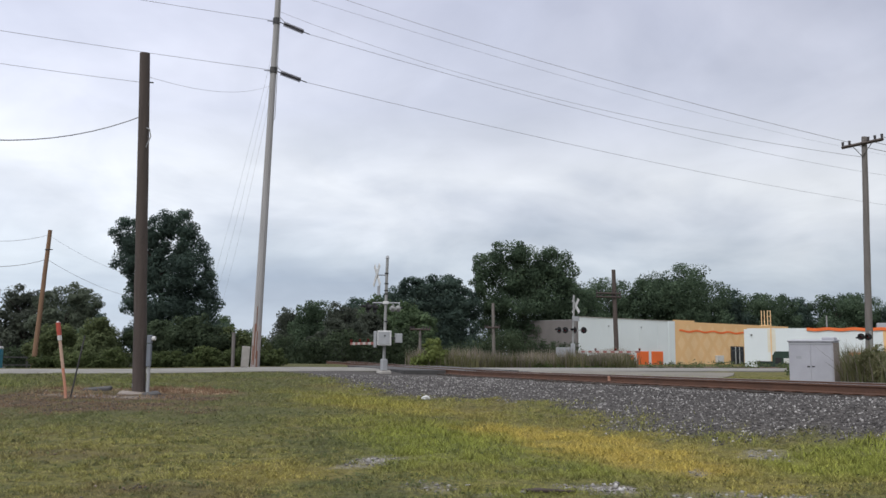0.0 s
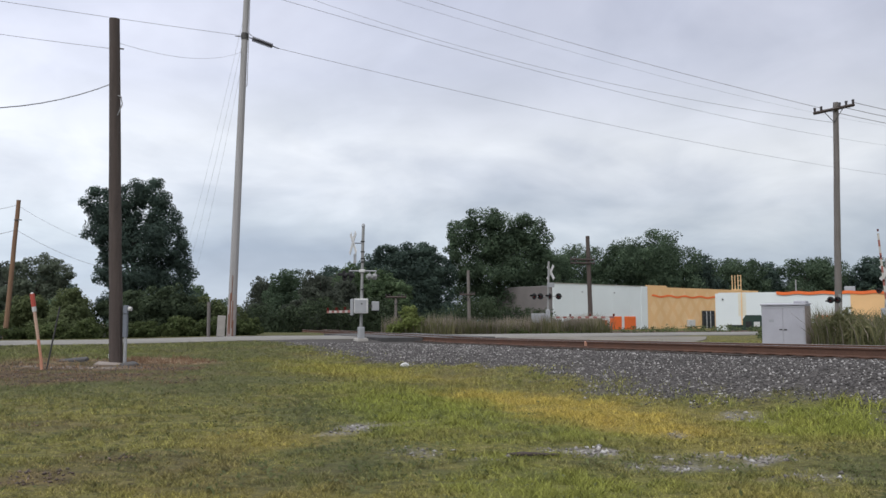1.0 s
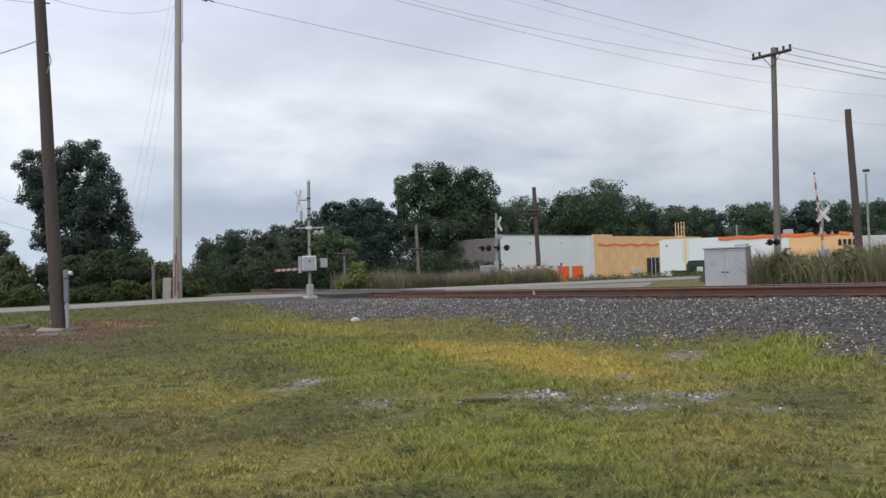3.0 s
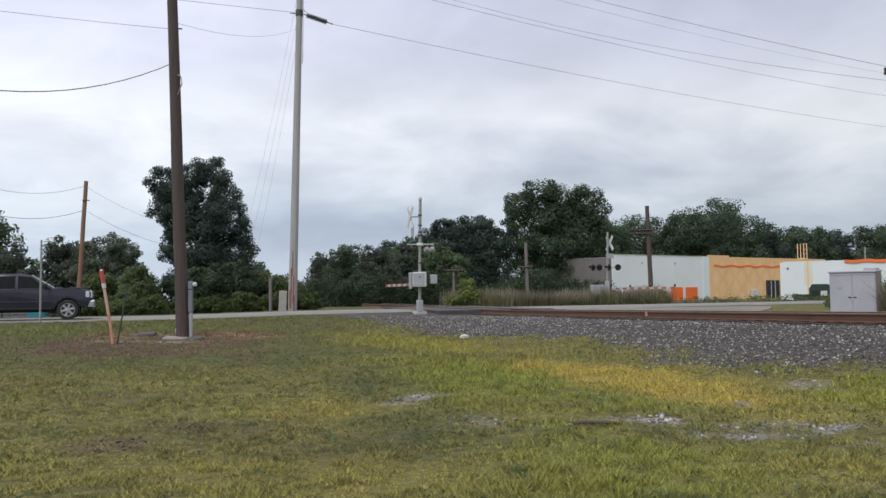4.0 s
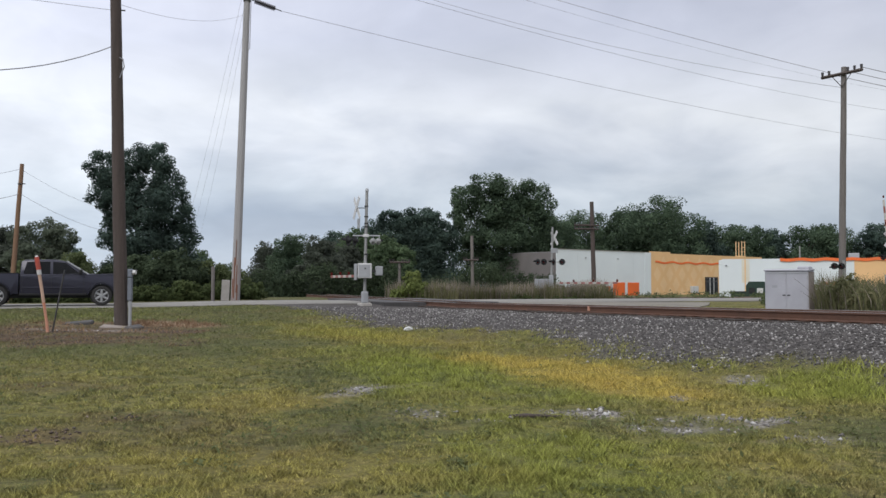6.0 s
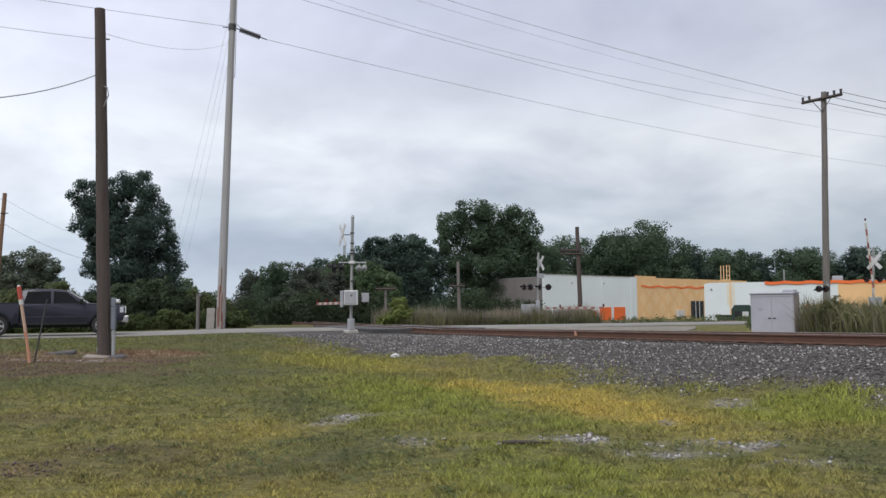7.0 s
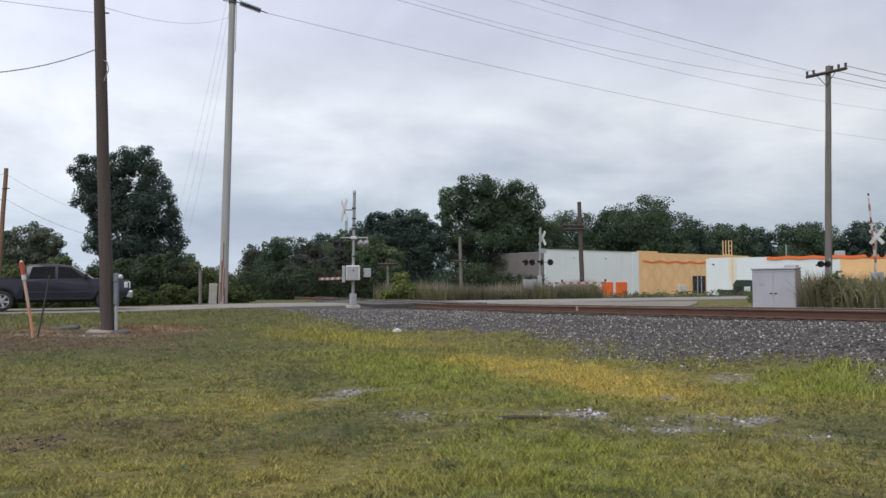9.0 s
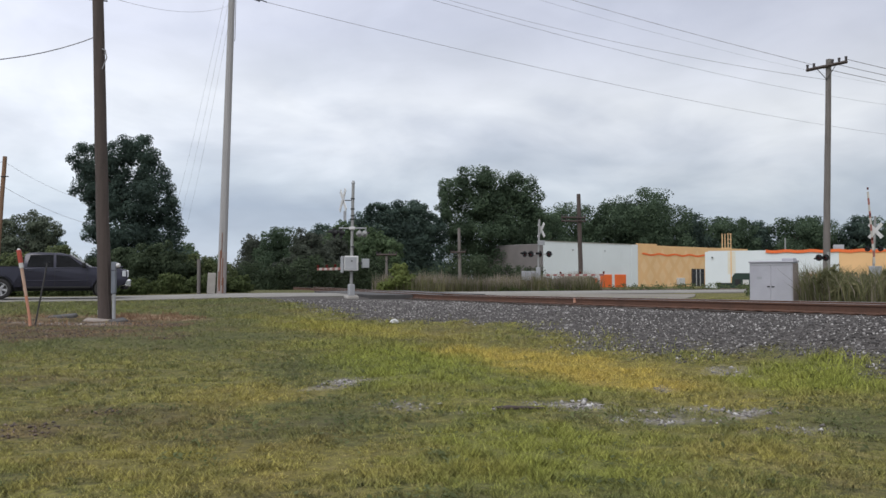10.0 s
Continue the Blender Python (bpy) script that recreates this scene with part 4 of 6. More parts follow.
def near_signal():
    b = Vector((-3.95, 36.9, rz(-3.95, 36.9)))
    ob = thing("crossing_signal", b, "aluminium crossing signal mast with crossbuck, lamps and lowered gate", "crossing signal")
    z0 = b.z
    toward, across = -RU, RN
    part("foundation", B((0, 0, 0.0), (0.52, 0.52, 0.22), (0, 0, 25), 0.03), CONCRETE, ob, "concrete foundation")
    part("base_casting", B((0, 0, 0.36), (0.26, 0.26, 0.5), (0, 0, 25), 0.03), ALU, ob, "pale cast base")
    bm = bmesh.new()
    tube(bm, [Vector((0, 0, 0.6)), Vector((0.03, 0, 2.8)), Vector((0.07, 0, 5.0))], [0.068, 0.066, 0.064], 14)
    part("mast", bm, STEEL, ob, "pale steel mast", True)
    part("mast_cap", R((0.07, 0, 5.0), (0.07, 0, 5.12), 0.09, 0.05, 12), ALU, ob)
    for z in (2.2, 3.4, 3.55, 3.85, 4.3):
        part("clamp", R((0.05, 0, z), (0.05, 0, z + 0.06), 0.09, 0.09, 10), DARK_METAL, ob)
    crossbuck(ob, Vector((-0.36, 0.0, 4.17 - z0)), -Vector(RU), 1.22)
    part("bracket", R((0.05, 0, 4.17 - z0), (-0.36, 0, 4.17 - z0), 0.02, 0.02, 6), DARK_METAL, ob)
    bm = B((0, 0, 0), (0.36, 0.02, 0.42), (0, 0, 0), 0.01)
    bm.transform(Matrix.Translation((-0.28, -0.05, 3.5 - z0)) @ pose(0, 0, 0, 0, 0, 115))
    part("sign_plate", bm, ALU, ob, "small pale sign plate")
    zl = 2.95 - z0
    part("lamp_arm", R(Vector((0.04, 0, zl)) - across * 0.1 + Vector((-0.62, 0, 0)), Vector((0.04, 0, zl)) + Vector((0.62, 0, 0)), 0.03, 0.03, 8), ALU, ob, "horizontal lamp arm")
    part("junction_box", B((0.04, -0.06, zl), (0.26, 0.14, 0.13), (0, 0, 0), 0.02), WHITE_METAL, ob)
    for x in (-0.42, -0.72):
        lamp_unit(ob, Vector((x, 0.0, zl - 0.2)), (-0.95, 0.25), 0.15)
    for x in (0.36, 0.62):
        lamp_unit(ob, Vector((x * 0.9, -0.02, zl - 0.24)), (0.55, 0.83), 0.095, True, True)
        part("lamp_drop", R((x, 0, zl), (x, 0, zl - 0.12), 0.025, 0.025, 6), ALU, ob)
    zb = 1.42 - z0
    mech = part("gate_mechanism", B((0.02, -0.16, zb), (0.6, 0.42, 0.64), (0, 0, 4), 0.03, 2), WHITE_METAL, ob, "pale grey gate mechanism box")
    part("box_lid", B((0.02, -0.375, zb), (0.5, 0.02, 0.54), (0, 0, 4), 0.008), ALU, mech)
    part("latch", B((0.06, -0.39, zb + 0.1), (0.06, 0.03, 0.06), (0, 0, 4)), DARK_METAL, mech)
    part("side_box", B((0.62, -0.05, zb + 0.0), (0.3, 0.3, 0.4), (0, 0, 14), 0.02), ALU, ob, "small grey relay box")
    part("hinge_bar", B((0.4, -0.08, zb), (0.2, 0.06, 0.1)), DARK_METAL, ob)
    part("counterweight_arm", B((-0.4, 0.0, zb - 0.05), (0.07, 0.3, 0.72), (0, 0, 25), 0.02), ALU, ob)
    gate_arm(ob, Vector((-0.36, 0.25, 1.2 - z0)), RN, 4.0)


near_signal()


def far_signal():
    x, y = 6.05, 53.8
    b = Vector((x, y, rz(x, y) + DITCH))
    ob = thing("crossing_signal", b, "pale crossing signal with crossbuck, black lamps and lowered gate", "crossing signal")
    part("foundation", B((0, 0, -0.2), (0.7, 0.7, 0.66), (0, 0, 25), 0.03), CONCRETE, ob)
    part("mast", R((0, 0, 0), (0.12, 0, 4.55), 0.07, 0.065, 12), STEEL, ob, "pale steel mast", True)
    crossbuck(ob, Vector((0.22, 0.05, 3.85)), (0.906, 0.423), 1.15)
    part("sign_plate", B((0.22, -0.05, 3.05), (0.5, 0.03, 0.3), (0, 0, 20), 0.01), ALU, ob)
    zl = 2.33
    part("lamp_arm", R((-0.95, 0, zl), (0.95, 0, zl), 0.03, 0.03, 8), ALU, ob)
    for k, xx in enumerate((-0.95, -0.5, 0.18, 0.85)):
        lamp_unit(ob, Vector((xx * 0.85, -0.05, zl)), (-0.5, -0.86) if k % 2 else (-0.8, -0.6), 0.13)
    part("gate_mechanism", B((-0.55, 0, 0.95), (0.85, 0.5, 0.6), (0, 0, 20), 0.03), ALU, ob, "pale gate mechanism box")
    part("counterweight", B((0.0, -0.3, 1.05), (0.12, 0.4, 0.9), (0, 0, 25), 0.03), ALU, ob)
    gate_arm(ob, Vector((0.3, -0.4, 1.0)), -RN, 6.6)


far_signal()


def right_signals():
    x, y = 26.23, 51.76
    ob = thing("crossing_signal", Vector((x, y, rz(x, y))), "crossing signal with crossbuck and raised striped gate", "crossing signal")
    part("mast", R((0, 0, -0.2), (0.25, 0, 4.6), 0.07, 0.065, 10), STEEL, ob, "pale steel mast")
    crossbuck(ob, Vector((0.2, -0.1, 3.7)), (-0.75, -0.65), 1.15)
    part("gate_mechanism", B((0.2, 0, 1.2), (0.6, 0.5, 0.7), (0, 0, 20), 0.03), ALU, ob)
    gate_arm(ob, Vector((0.05, -0.2, 1.7)), (-0.3, 0.1), 4.6, 86)
    for xx in (-0.3, 0.5, 1.0):
        lamp_unit(ob, Vector((xx, -0.1, 2.6)), (-0.75, -0.65), 0.11)
    part("lamp_arm", R((-0.4, 0, 2.6), (1.0, 0, 2.6), 0.03, 0.03, 8), ALU, ob)
    x, y = 15.0, 33.5
    ob = thing("crossing_signal", Vector((x, y, rz(x, y))), "low twin-lamp signal standing in the reeds", "crossing signal")
    part("mast", R((0.35, 0.2, -0.2), (0.35, 0.2, 1.9), 0.05, 0.05, 10), STEEL, ob)
    part("lamp_arm", R((-0.3, 0, 1.62), (0.4, 0.2, 1.62), 0.03, 0.03, 8), BLACK, ob)
    for xx in (-0.22, 0.22):
        lamp_unit(ob, Vector((xx * 0.62, -0.08, 1.66)), (-0.6, -0.8), 0.085)


right_signals()


def relay_cabinet():
    c = Vector((9.08, 23.4, rz(8.98, 23.45) + 0.02))
    m = pose(*c, 0, 0, -36) @ Matrix.Diagonal((0.88, 0.6, 0.92, 1))
    ob = thing("relay_cabinet", m, "dull grey aluminium trackside relay cabinet with double doors", "relay cabinet")
    part("plinth", B((0, 0.55, -0.05), (1.45, 1.35, 0.2), (0, 0, 0), 0.02), CONCRETE, ob, "concrete plinth")
    part("body", B((0, 0.5, 0.75), (1.3, 1.0, 1.42), (0, 0, 0), 0.015), CABINET, ob)
    part("roof", B((0, 0.48, 1.475), (1.36, 1.1, 0.05), (1.5, 0, 0), 0.012), CABINET, ob, "slightly overhanging lid")
    for sx in (-1, 1):
        d = part("door", B((sx * 0.318, -0.012, 0.76), (0.61, 0.02, 1.32), (0, 0, 0), 0.006), CABINET, ob)
        part("handle", B((sx * 0.07, -0.035, 0.72), (0.09, 0.025, 0.035), (0, 0, 0), 0.006), DARK_METAL, d, "dark door handle")
        for z in (0.25, 1.25):
            part("hinge", R((sx * 0.625, -0.02, z - 0.05), (sx * 0.625, -0.02, z + 0.05), 0.012, 0.012, 6), ALU, d)
    part("vent_label", B((-0.35, -0.026, 0.98), (0.16, 0.006, 0.08)), ALU, ob)
    part("side_panel", B((0.655, 0.5, 0.74), (0.02, 0.96, 1.36), (0, 0, 0), 0.006), CAB_SIDE, ob, "tan weathered end panel")
    part("vent_cap", B((0.46, 0.55, 1.53), (0.36, 0.6, 0.1), (0, 0, 0), 0.035, 2), CABINET, ob, "low rounded vent cap on the lid")
    for z in (0.12, 1.38):
        part("door_rail", B((0, -0.03, z), (1.24, 0.02, 0.03), (0, 0, 0), 0.005), ALU, ob)


relay_cabinet()


def old_ties():
    for k, (x, y, a) in enumerate(((10.3, 23.0, -60), (10.9, 22.2, -66), (10.6, 22.9, -75))):
        ob = thing("discarded_tie", pose(x, y, rz(x, y) + 0.06 + 0.1 * (k == 2), 0, 0, a), "weathered grey timber tie lying beside the track", "timber tie", "discarded ties")
        part("timber", B((0, 0, 0), (2.3, 0.22, 0.14), (0, 0, 0), 0.015), GREY_WOOD, ob)


old_ties()


# ---- the low shop building across the tracks ----
def wall_frame(a, b, z):
    """Pose at a with x along the wall towards b; -y looks towards the road."""
    d = Vector((b[0] - a[0], b[1] - a[1], 0))
    return pose(a[0], a[1], z, 0, 0, math.degrees(math.atan2(d.y, d.x))), d.length


def wave_strip(x0, x1, z, h, amp, period, y, thick=0.04):
    bm = bmesh.new()
    n = max(8, int((x1 - x0) / 0.25))
    prev = None
    for k in range(n + 1):
        x = x0 + (x1 - x0) * k / n
        zz = z + amp * math.sin(math.tau * x / period)
        cur = [bm.verts.new((x, y + dy, zz + dz)) for dy, dz in ((0, 0), (0, h), (-thick, h), (-thick, 0))]
        if prev:
            for i in range(4):
                bm.faces.new((prev[i], prev[(i + 1) % 4], cur[(i + 1) % 4], cur[i]))
        else:
            bm.faces.new(cur)
        prev = cur
    bm.faces.new(prev[::-1])
    return bm


def shop():
    zb = -0.75
    A, E = (12.0, 100.0), (46.4, 129.0)
    m, length = wall_frame(A, E, zb)
    ob = thing("shop_building", m, "low flat-roofed shop with white, yellow and orange painted walls", "building")
    H = 5.75
    split = length * 0.397
    part("white_wall", B((split / 2, 0.15, H / 2), (split, 0.3, H)), WHITE_WALL, ob, "white painted wall")
    yw = part("yellow_wall", B(((split + length) / 2, 0.13, (H + 0.02) / 2), (length - split, 0.34, H + 0.02)), YELLOW_WALL, ob, "yellow wall with paler diamonds")
    part("parapet_step", B((split + 2.1, 0.13, H + 0.13), (4.2, 0.3, 0.2)), YELLOW_WALL, ob)
    part("side_wall", B((-0.15, 6.2, H / 2 - 0.15), (0.3, 12, H - 0.3)), SIDE_WALL, ob, "shaded grey-brown side wall")
    part("rear_wall", B((length / 2, 12.2, H / 2 - 0.2), (length, 0.3, H - 0.4)), SIDE_WALL, ob)
    part("end_wall", B((length + 0.15, 6.2, H / 2 - 0.2), (0.3, 12, H - 0.4)), SIDE_WALL, ob)
    part("roof", B((length / 2, 6.2, H - 0.35), (length, 11.8, 0.2)), ROOF, ob)
    part("coping", B((split / 2, 0.15, H + 0.04), (split, 0.4, 0.08)), CONCRETE, ob, "pale wall coping")
    for k in range(1, 5):
        part("pilaster_joint", B((split * k / 5, -0.012, H / 2), (0.05, 0.02, H)), WHITE_WALL, ob)
    n = 9
    for k in range(n):
        for j in range(4):
            cx = split + 1.3 + (length - split - 2.4) * (k + 0.5 * (j % 2)) / n
            cz = 0.3 + 1.35 * j
            if cx > length - 1.2:
                continue
            w, h = 0.8, 1.05
            bm = prism([(cx - w, cz), (cx, max(cz - h, 0.02)), (cx + w, cz), (cx, min(cz + h, H - 0.1))], -0.046, -0.041)
            part("painted_diamond", bm, YELLOW_PALE, yw)
    part("wave_stripe", wave_strip(split + 0.9, length - 4, H - 1.3, 0.24, 0.09, 3.6, -0.048), ORANGE, yw, "wavy orange painted stripe")
    for x in (split * 0.28, split * 0.62):
        part("wall_lamp", B((x, -0.08, H - 0.9), (0.16, 0.14, 0.14), (0, 0, 0), 0.02), ALU, ob)
    # entrance
    dx = split + (length - split) * 0.505
    dr = part("entrance", B((dx, -0.06, 1.35), (3.0, 0.14, 2.7)), BLACK, ob, "dark glazed double entrance")
    for k in (-1, 0, 1):
        part("door_pane", B((dx + 0.94 * k, -0.14, 1.3), (0.8, 0.03, 2.4)), DOOR_GLASS, dr)
    for k in (-1.44, -0.47, 0.47, 1.44):
        part("door_frame", B((dx + k, -0.15, 1.32), (0.13, 0.05, 2.64)), WHITE_METAL if abs(k) < 1 else DARK_METAL, dr)
    part("transom", B((dx, -0.155, 2.1), (2.8, 0.05, 0.09)), DARK_METAL, dr)
    part("wall_unit", B((dx - 4.4, -0.25, 0.95), (1.5, 0.4, 0.95), (0, 0, 0), 0.04), WHITE_METAL, ob, "pale wall-mounted air unit")
    part("corner_return", B((split - 0.7, -0.02, H / 2), (1.3, 0.1, H + 0.03), (0, 0, 0), 0.01), WHITE_WALL, ob, "white corner pier")
    # two roller doors at the foot of the white wall
    for k, x in enumerate((split - 6.6, split - 3.75)):
        d = part("roller_door", B((x, -0.08, 0.95), (2.2, 0.12, 1.85), (0, 0, 0), 0.02), ORANGE, ob, "bright orange low door panel")
        for j in range(4):
            part("door_rib", B((x, -0.15, 0.35 + 0.4 * j), (2.1, 0.03, 0.05)), ORANGE, d)
    for k, x in enumerate((split - 9.2, split - 11.3)):
        part("low_panel", B((x, -0.08, 0.75), (1.7, 0.12, 1.3)), ORANGE if k == 0 else RED, ob, "low orange panel")
    # roof access cage
    cg = part("roof_cage", B((length - 0.9, 3, H + 0.15), (1.1, 1.1, 0.3)), YELLOW_WALL, ob, "pale yellow roof access cage")
    for dx_ in (-0.38, 0.42):
        for dy in (-0.5, 0.5):
            part("cage_bar", B((length - 0.9 + dx_, 3 + dy, H + 1.3), (0.09, 0.09, 2.4)), YELLOW_PALE, cg)
    for z in (0.9, 1.6, 2.4):
        part("cage_rail", B((length - 0.9, 2.5, H + z), (1.1, 0.08, 0.08)), YELLOW_PALE, cg)

    # front white wing
    A2, E2 = (28.45, 90.9), (45.9, 84.5)
    m, length = wall_frame(A2, E2, zb + 0.1)
    wing = thing("shop_wing", m, "white shop wing with orange fascia and yellow end bay", "building")
    H = 4.25
    part("white_wall", B((length / 2 - 2.9, 0.15, H / 2), (length - 5.8, 0.3, H)), WHITE_WALL, wing, "white painted front wall")
    part("yellow_end_wall", B((length - 2.9, 0.13, H / 2), (5.8, 0.34, H)), YELLOW_WALL, wing, "yellow end bay")
    part("side_wall", B((-0.15, 5.6, H / 2 - 0.05), (0.3, 11, H - 0.1)), WHITE_WALL, wing, "white return wall")
    part("end_wall", B((length + 0.15, 5.6, H / 2 - 0.05), (0.3, 11, H - 0.1)), YELLOW_WALL, wing)
    part("rear_wall", B((length / 2, 11.1, H / 2 - 0.1), (length, 0.3, H - 0.2)), SIDE_WALL, wing)
    part("roof", B((length / 2, 5.6, H - 0.3), (length, 10.8, 0.2)), ROOF, wing)
    part("fascia", wave_strip(5.8, length, H - 0.27, 0.31, 0.05, 2.4, -0.05, 0.08), ORANGE, wing, "orange fascia with a wavy lower edge")
    part("downpipe", B((2.35, -0.06, H / 2), (0.12, 0.1, H)), YELLOW_PALE, wing, "stained yellowish downpipe")
    part("wall_stain", B((2.4, -0.004, H - 1.3), (0.8, 0.012, 2.4)), STAIN, wing, "yellowed water stain")
    for k in range(5):
        part("sign_bar", B((length - 0.95 + 0.46 * k, -0.09, H - 1.05), (0.3, 0.05, 0.62)), BLACK, wing, "dark unreadable sign lettering")
    part("wall_lamp", B((0.45, -0.07, H - 0.7), (0.16, 0.12, 0.12)), DARK_METAL, wing)
    for x in (length * 0.70,):
        part("roof_unit", B((x, 3, H + 0.3), (1.0, 0.9, 0.6), (0, 0, 0), 0.05), ALU, wing, "grey roof air unit")
    part("vent_pipe", R((length * 0.42, 3, H), (length * 0.42, 3, H + 1.4), 0.07, 0.07, 8), STEEL, wing)
    part("orange_door", B((length * 0.56, -0.08, 0.9), (1.6, 0.12, 1.8)), ORANGE, wing, "orange door")

    # bins, kerb line and trailer
    b = thing("dumpster", pose(28.75, 86.2, -0.75, 0, 0, -20) @ Matrix.Scale(0.72, 4), "dark green steel dumpster with a pitched lid", "dumpster")
    part("tub", prism([(-1.0, 0.15), (1.0, 0.15), (1.15, 1.25), (-1.15, 1.25)], -0.8, 0.8, 0.03), GREEN_BIN, b)
    part("lid", B((0, 0, 1.29), (2.35, 1.7, 0.08)), BLACK, b)
    b = thing("dumpster", pose(30.3, 85.6, -0.75, 0, 0, -20) @ Matrix.Scale(0.95, 4), "taller dark green compactor with a pale notice", "dumpster")
    part("body", prism([(-1.1, 0.1), (1.1, 0.1), (1.1, 1.7), (0.7, 2.05), (-0.8, 2.05), (-1.1, 1.6)], -0.9, 0.9, 0.04), GREEN_BIN, b)
    part("notice", B((0.3, -0.93, 1.1), (0.6, 0.02, 0.5)), WHITE_METAL, b)
    # black plate puts the shade of an opening into colour; no hole is cut
    part("dark_opening_plate", B((-0.5, -0.93, 1.1), (0.6, 0.02, 0.6)), BLACK, b)
    k = thing("siding_track", pose(12, 66, -0.35, 0, 0, 12), "low rusty siding rails in the grass before the shop", "railway track")
    for y in (0, 1.5):
        part("rail", B((9, y, 0.14), (30, 0.08, 0.2)), KERB, k)
    part("ballast_strip", B((9, 0.75, 0.0), (30, 3.4, 0.14), (0, 0, 0), 0.05), DARK_ASPHALT, k, "dark ballast strip")
    t = thing("white_trailer", pose(53, 92, -0.5, 0, 0, 10), "white box trailer behind the shop", "trailer")
    part("box", B((0, 0, 2.4), (7, 2.5, 2.8), (0, 0, 0), 0.05), WHITE_METAL, t)
    for x in (-2.4, -1.4, 2.2):
        part("wheel", R((x, -1.25, 0.5), (x, -0.95, 0.5), 0.5, 0.5, 14), TYRE, t)


shop()


def portable_toilet():
    ob = thing("portable_toilet", pose(-36.0, 62.3, -1.38, 0, 0, 20), "teal plastic portable toilet with a pale domed roof", "portable toilet")
    part("cabin", B((0, 0, 1.05), (1.15, 1.15, 2.1), (0, 0, 0), 0.05), TEAL, ob)
    part("roof", B((0, 0, 2.2), (1.2, 1.2, 0.2), (0, 0, 0), 0.09, 2), WHITE_METAL, ob, "pale translucent domed roof")
    part("door", B((0.05, -0.59, 1.0), (0.75, 0.04, 1.85), (0, 0, 0), 0.02), TEAL, ob)
    part("vent_pipe", R((0.4, 0.4, 2.2), (0.4, 0.4, 2.7), 0.05, 0.05, 8), BLACK, ob)
    f = thing("rail_fence", pose(-34, 65.0, -1.0, 0, 0, 10), "dark low fence beside the toilet", "fence")
    for k in range(7):
        part("post", B((-6 + 2.6 * k, 0, 0.6), (0.1, 0.1, 1.3)), DARK_METAL, f)
    for z in (0.5, 1.1):
        part("rail", B((1.8, 0, z), (16, 0.06, 0.09)), DARK_METAL, f)
    h = thing("spoil_heap", pose(-42.5, 68, -1.4), "grey heap of gravel behind the fence", "gravel heap")
    bm = bmesh.new()
    bmesh.ops.create_cone(bm, cap_ends=True, segments=24, radius1=4.5, radius2=0.8, depth=1.7, matrix=Matrix.Translation((0, 0, 1.0)))
    for v in bm.verts:
        v.co += Vector((random.uniform(-0.3, 0.3), random.uniform(-0.3, 0.3), random.uniform(-0.2, 0.2)))
    part("heap", bm, DARK_ASPHALT, h)


portable_toilet()


# ---- trees and bushes ----
rng = np.random.default_rng(5)


def leaf_mesh(name, clumps, count, size, material, hollow=0.45, flat=0.0):
    """Leaf sprays filling clumps (x, y, z, rx, ry, rz): small crossed leaf faces, denser to the outside, with an uneven edge."""
    cl = np.array(clumps, float)
    # every clump breaks up into a core and smaller sprays round it
    subs = [np.concatenate([cl[:, :3], cl[:, 3:] * 0.9], 1)]
    for k in range(11):
        q = rng.normal(size=(len(cl), 3))
        q /= np.linalg.norm(q, axis=1)[:, None]
        f = 0.24 + 0.24 * rng.random((len(cl), 1))
        subs.append(np.concatenate([cl[:, :3] + q * cl[:, 3:] * (0.68 + 0.26 * rng.random((len(cl), 1))), cl[:, 3:] * f], 1))
    cl = np.concatenate(subs)
    wgt = (cl[:, 3] * cl[:, 4] * cl[:, 5]) ** 0.6
    which = rng.choice(len(cl), count, p=wgt / wgt.sum())
    d = rng.normal(size=(count, 3))
    d /= np.linalg.norm(d, axis=1)[:, None]
    rad = hollow + (1 - hollow) * rng.random(count) ** 0.7
    c = cl[which, :3] + d * cl[which, 3:] * rad[:, None]
    nrm = d + rng.normal(size=(count, 3)) * 0.6 + [0, 0, 0.35]
    nrm /= np.linalg.norm(nrm, axis=1)[:, None]
    t = np.cross(nrm, rng.normal(size=(count, 3)))
    t /= np.linalg.norm(t, axis=1)[:, None]
    b = np.cross(nrm, t)
    sz = size * (0.55 + 0.9 * rng.random(count))[:, None]
    t, b = t * sz, b * sz * (0.45 + 0.4 * rng.random(count))[:, None]
    bend = nrm * sz * 0.25
    v = np.stack([c - t, c - b * 0.9 + bend * 0.6, c + t * 1.1, c + b * 0.9 + bend], 1).reshape(-1, 3)
    me = np_mesh(name, v, np.arange(4 * count).reshape(-1, 4))
    me.materials.append(material)
    # leaves shade with the spray that they belong to
    soft = d * 0.75 + nrm * 0.7 + [0, 0, 0.25]
    soft /= np.linalg.norm(soft, axis=1)[:, None]
    me.polygons.foreach_set("use_smooth", np.ones(count, bool))
    me.normals_split_custom_set_from_vertices(np.repeat(soft, 4, axis=0).astype(np.float32))
    return me


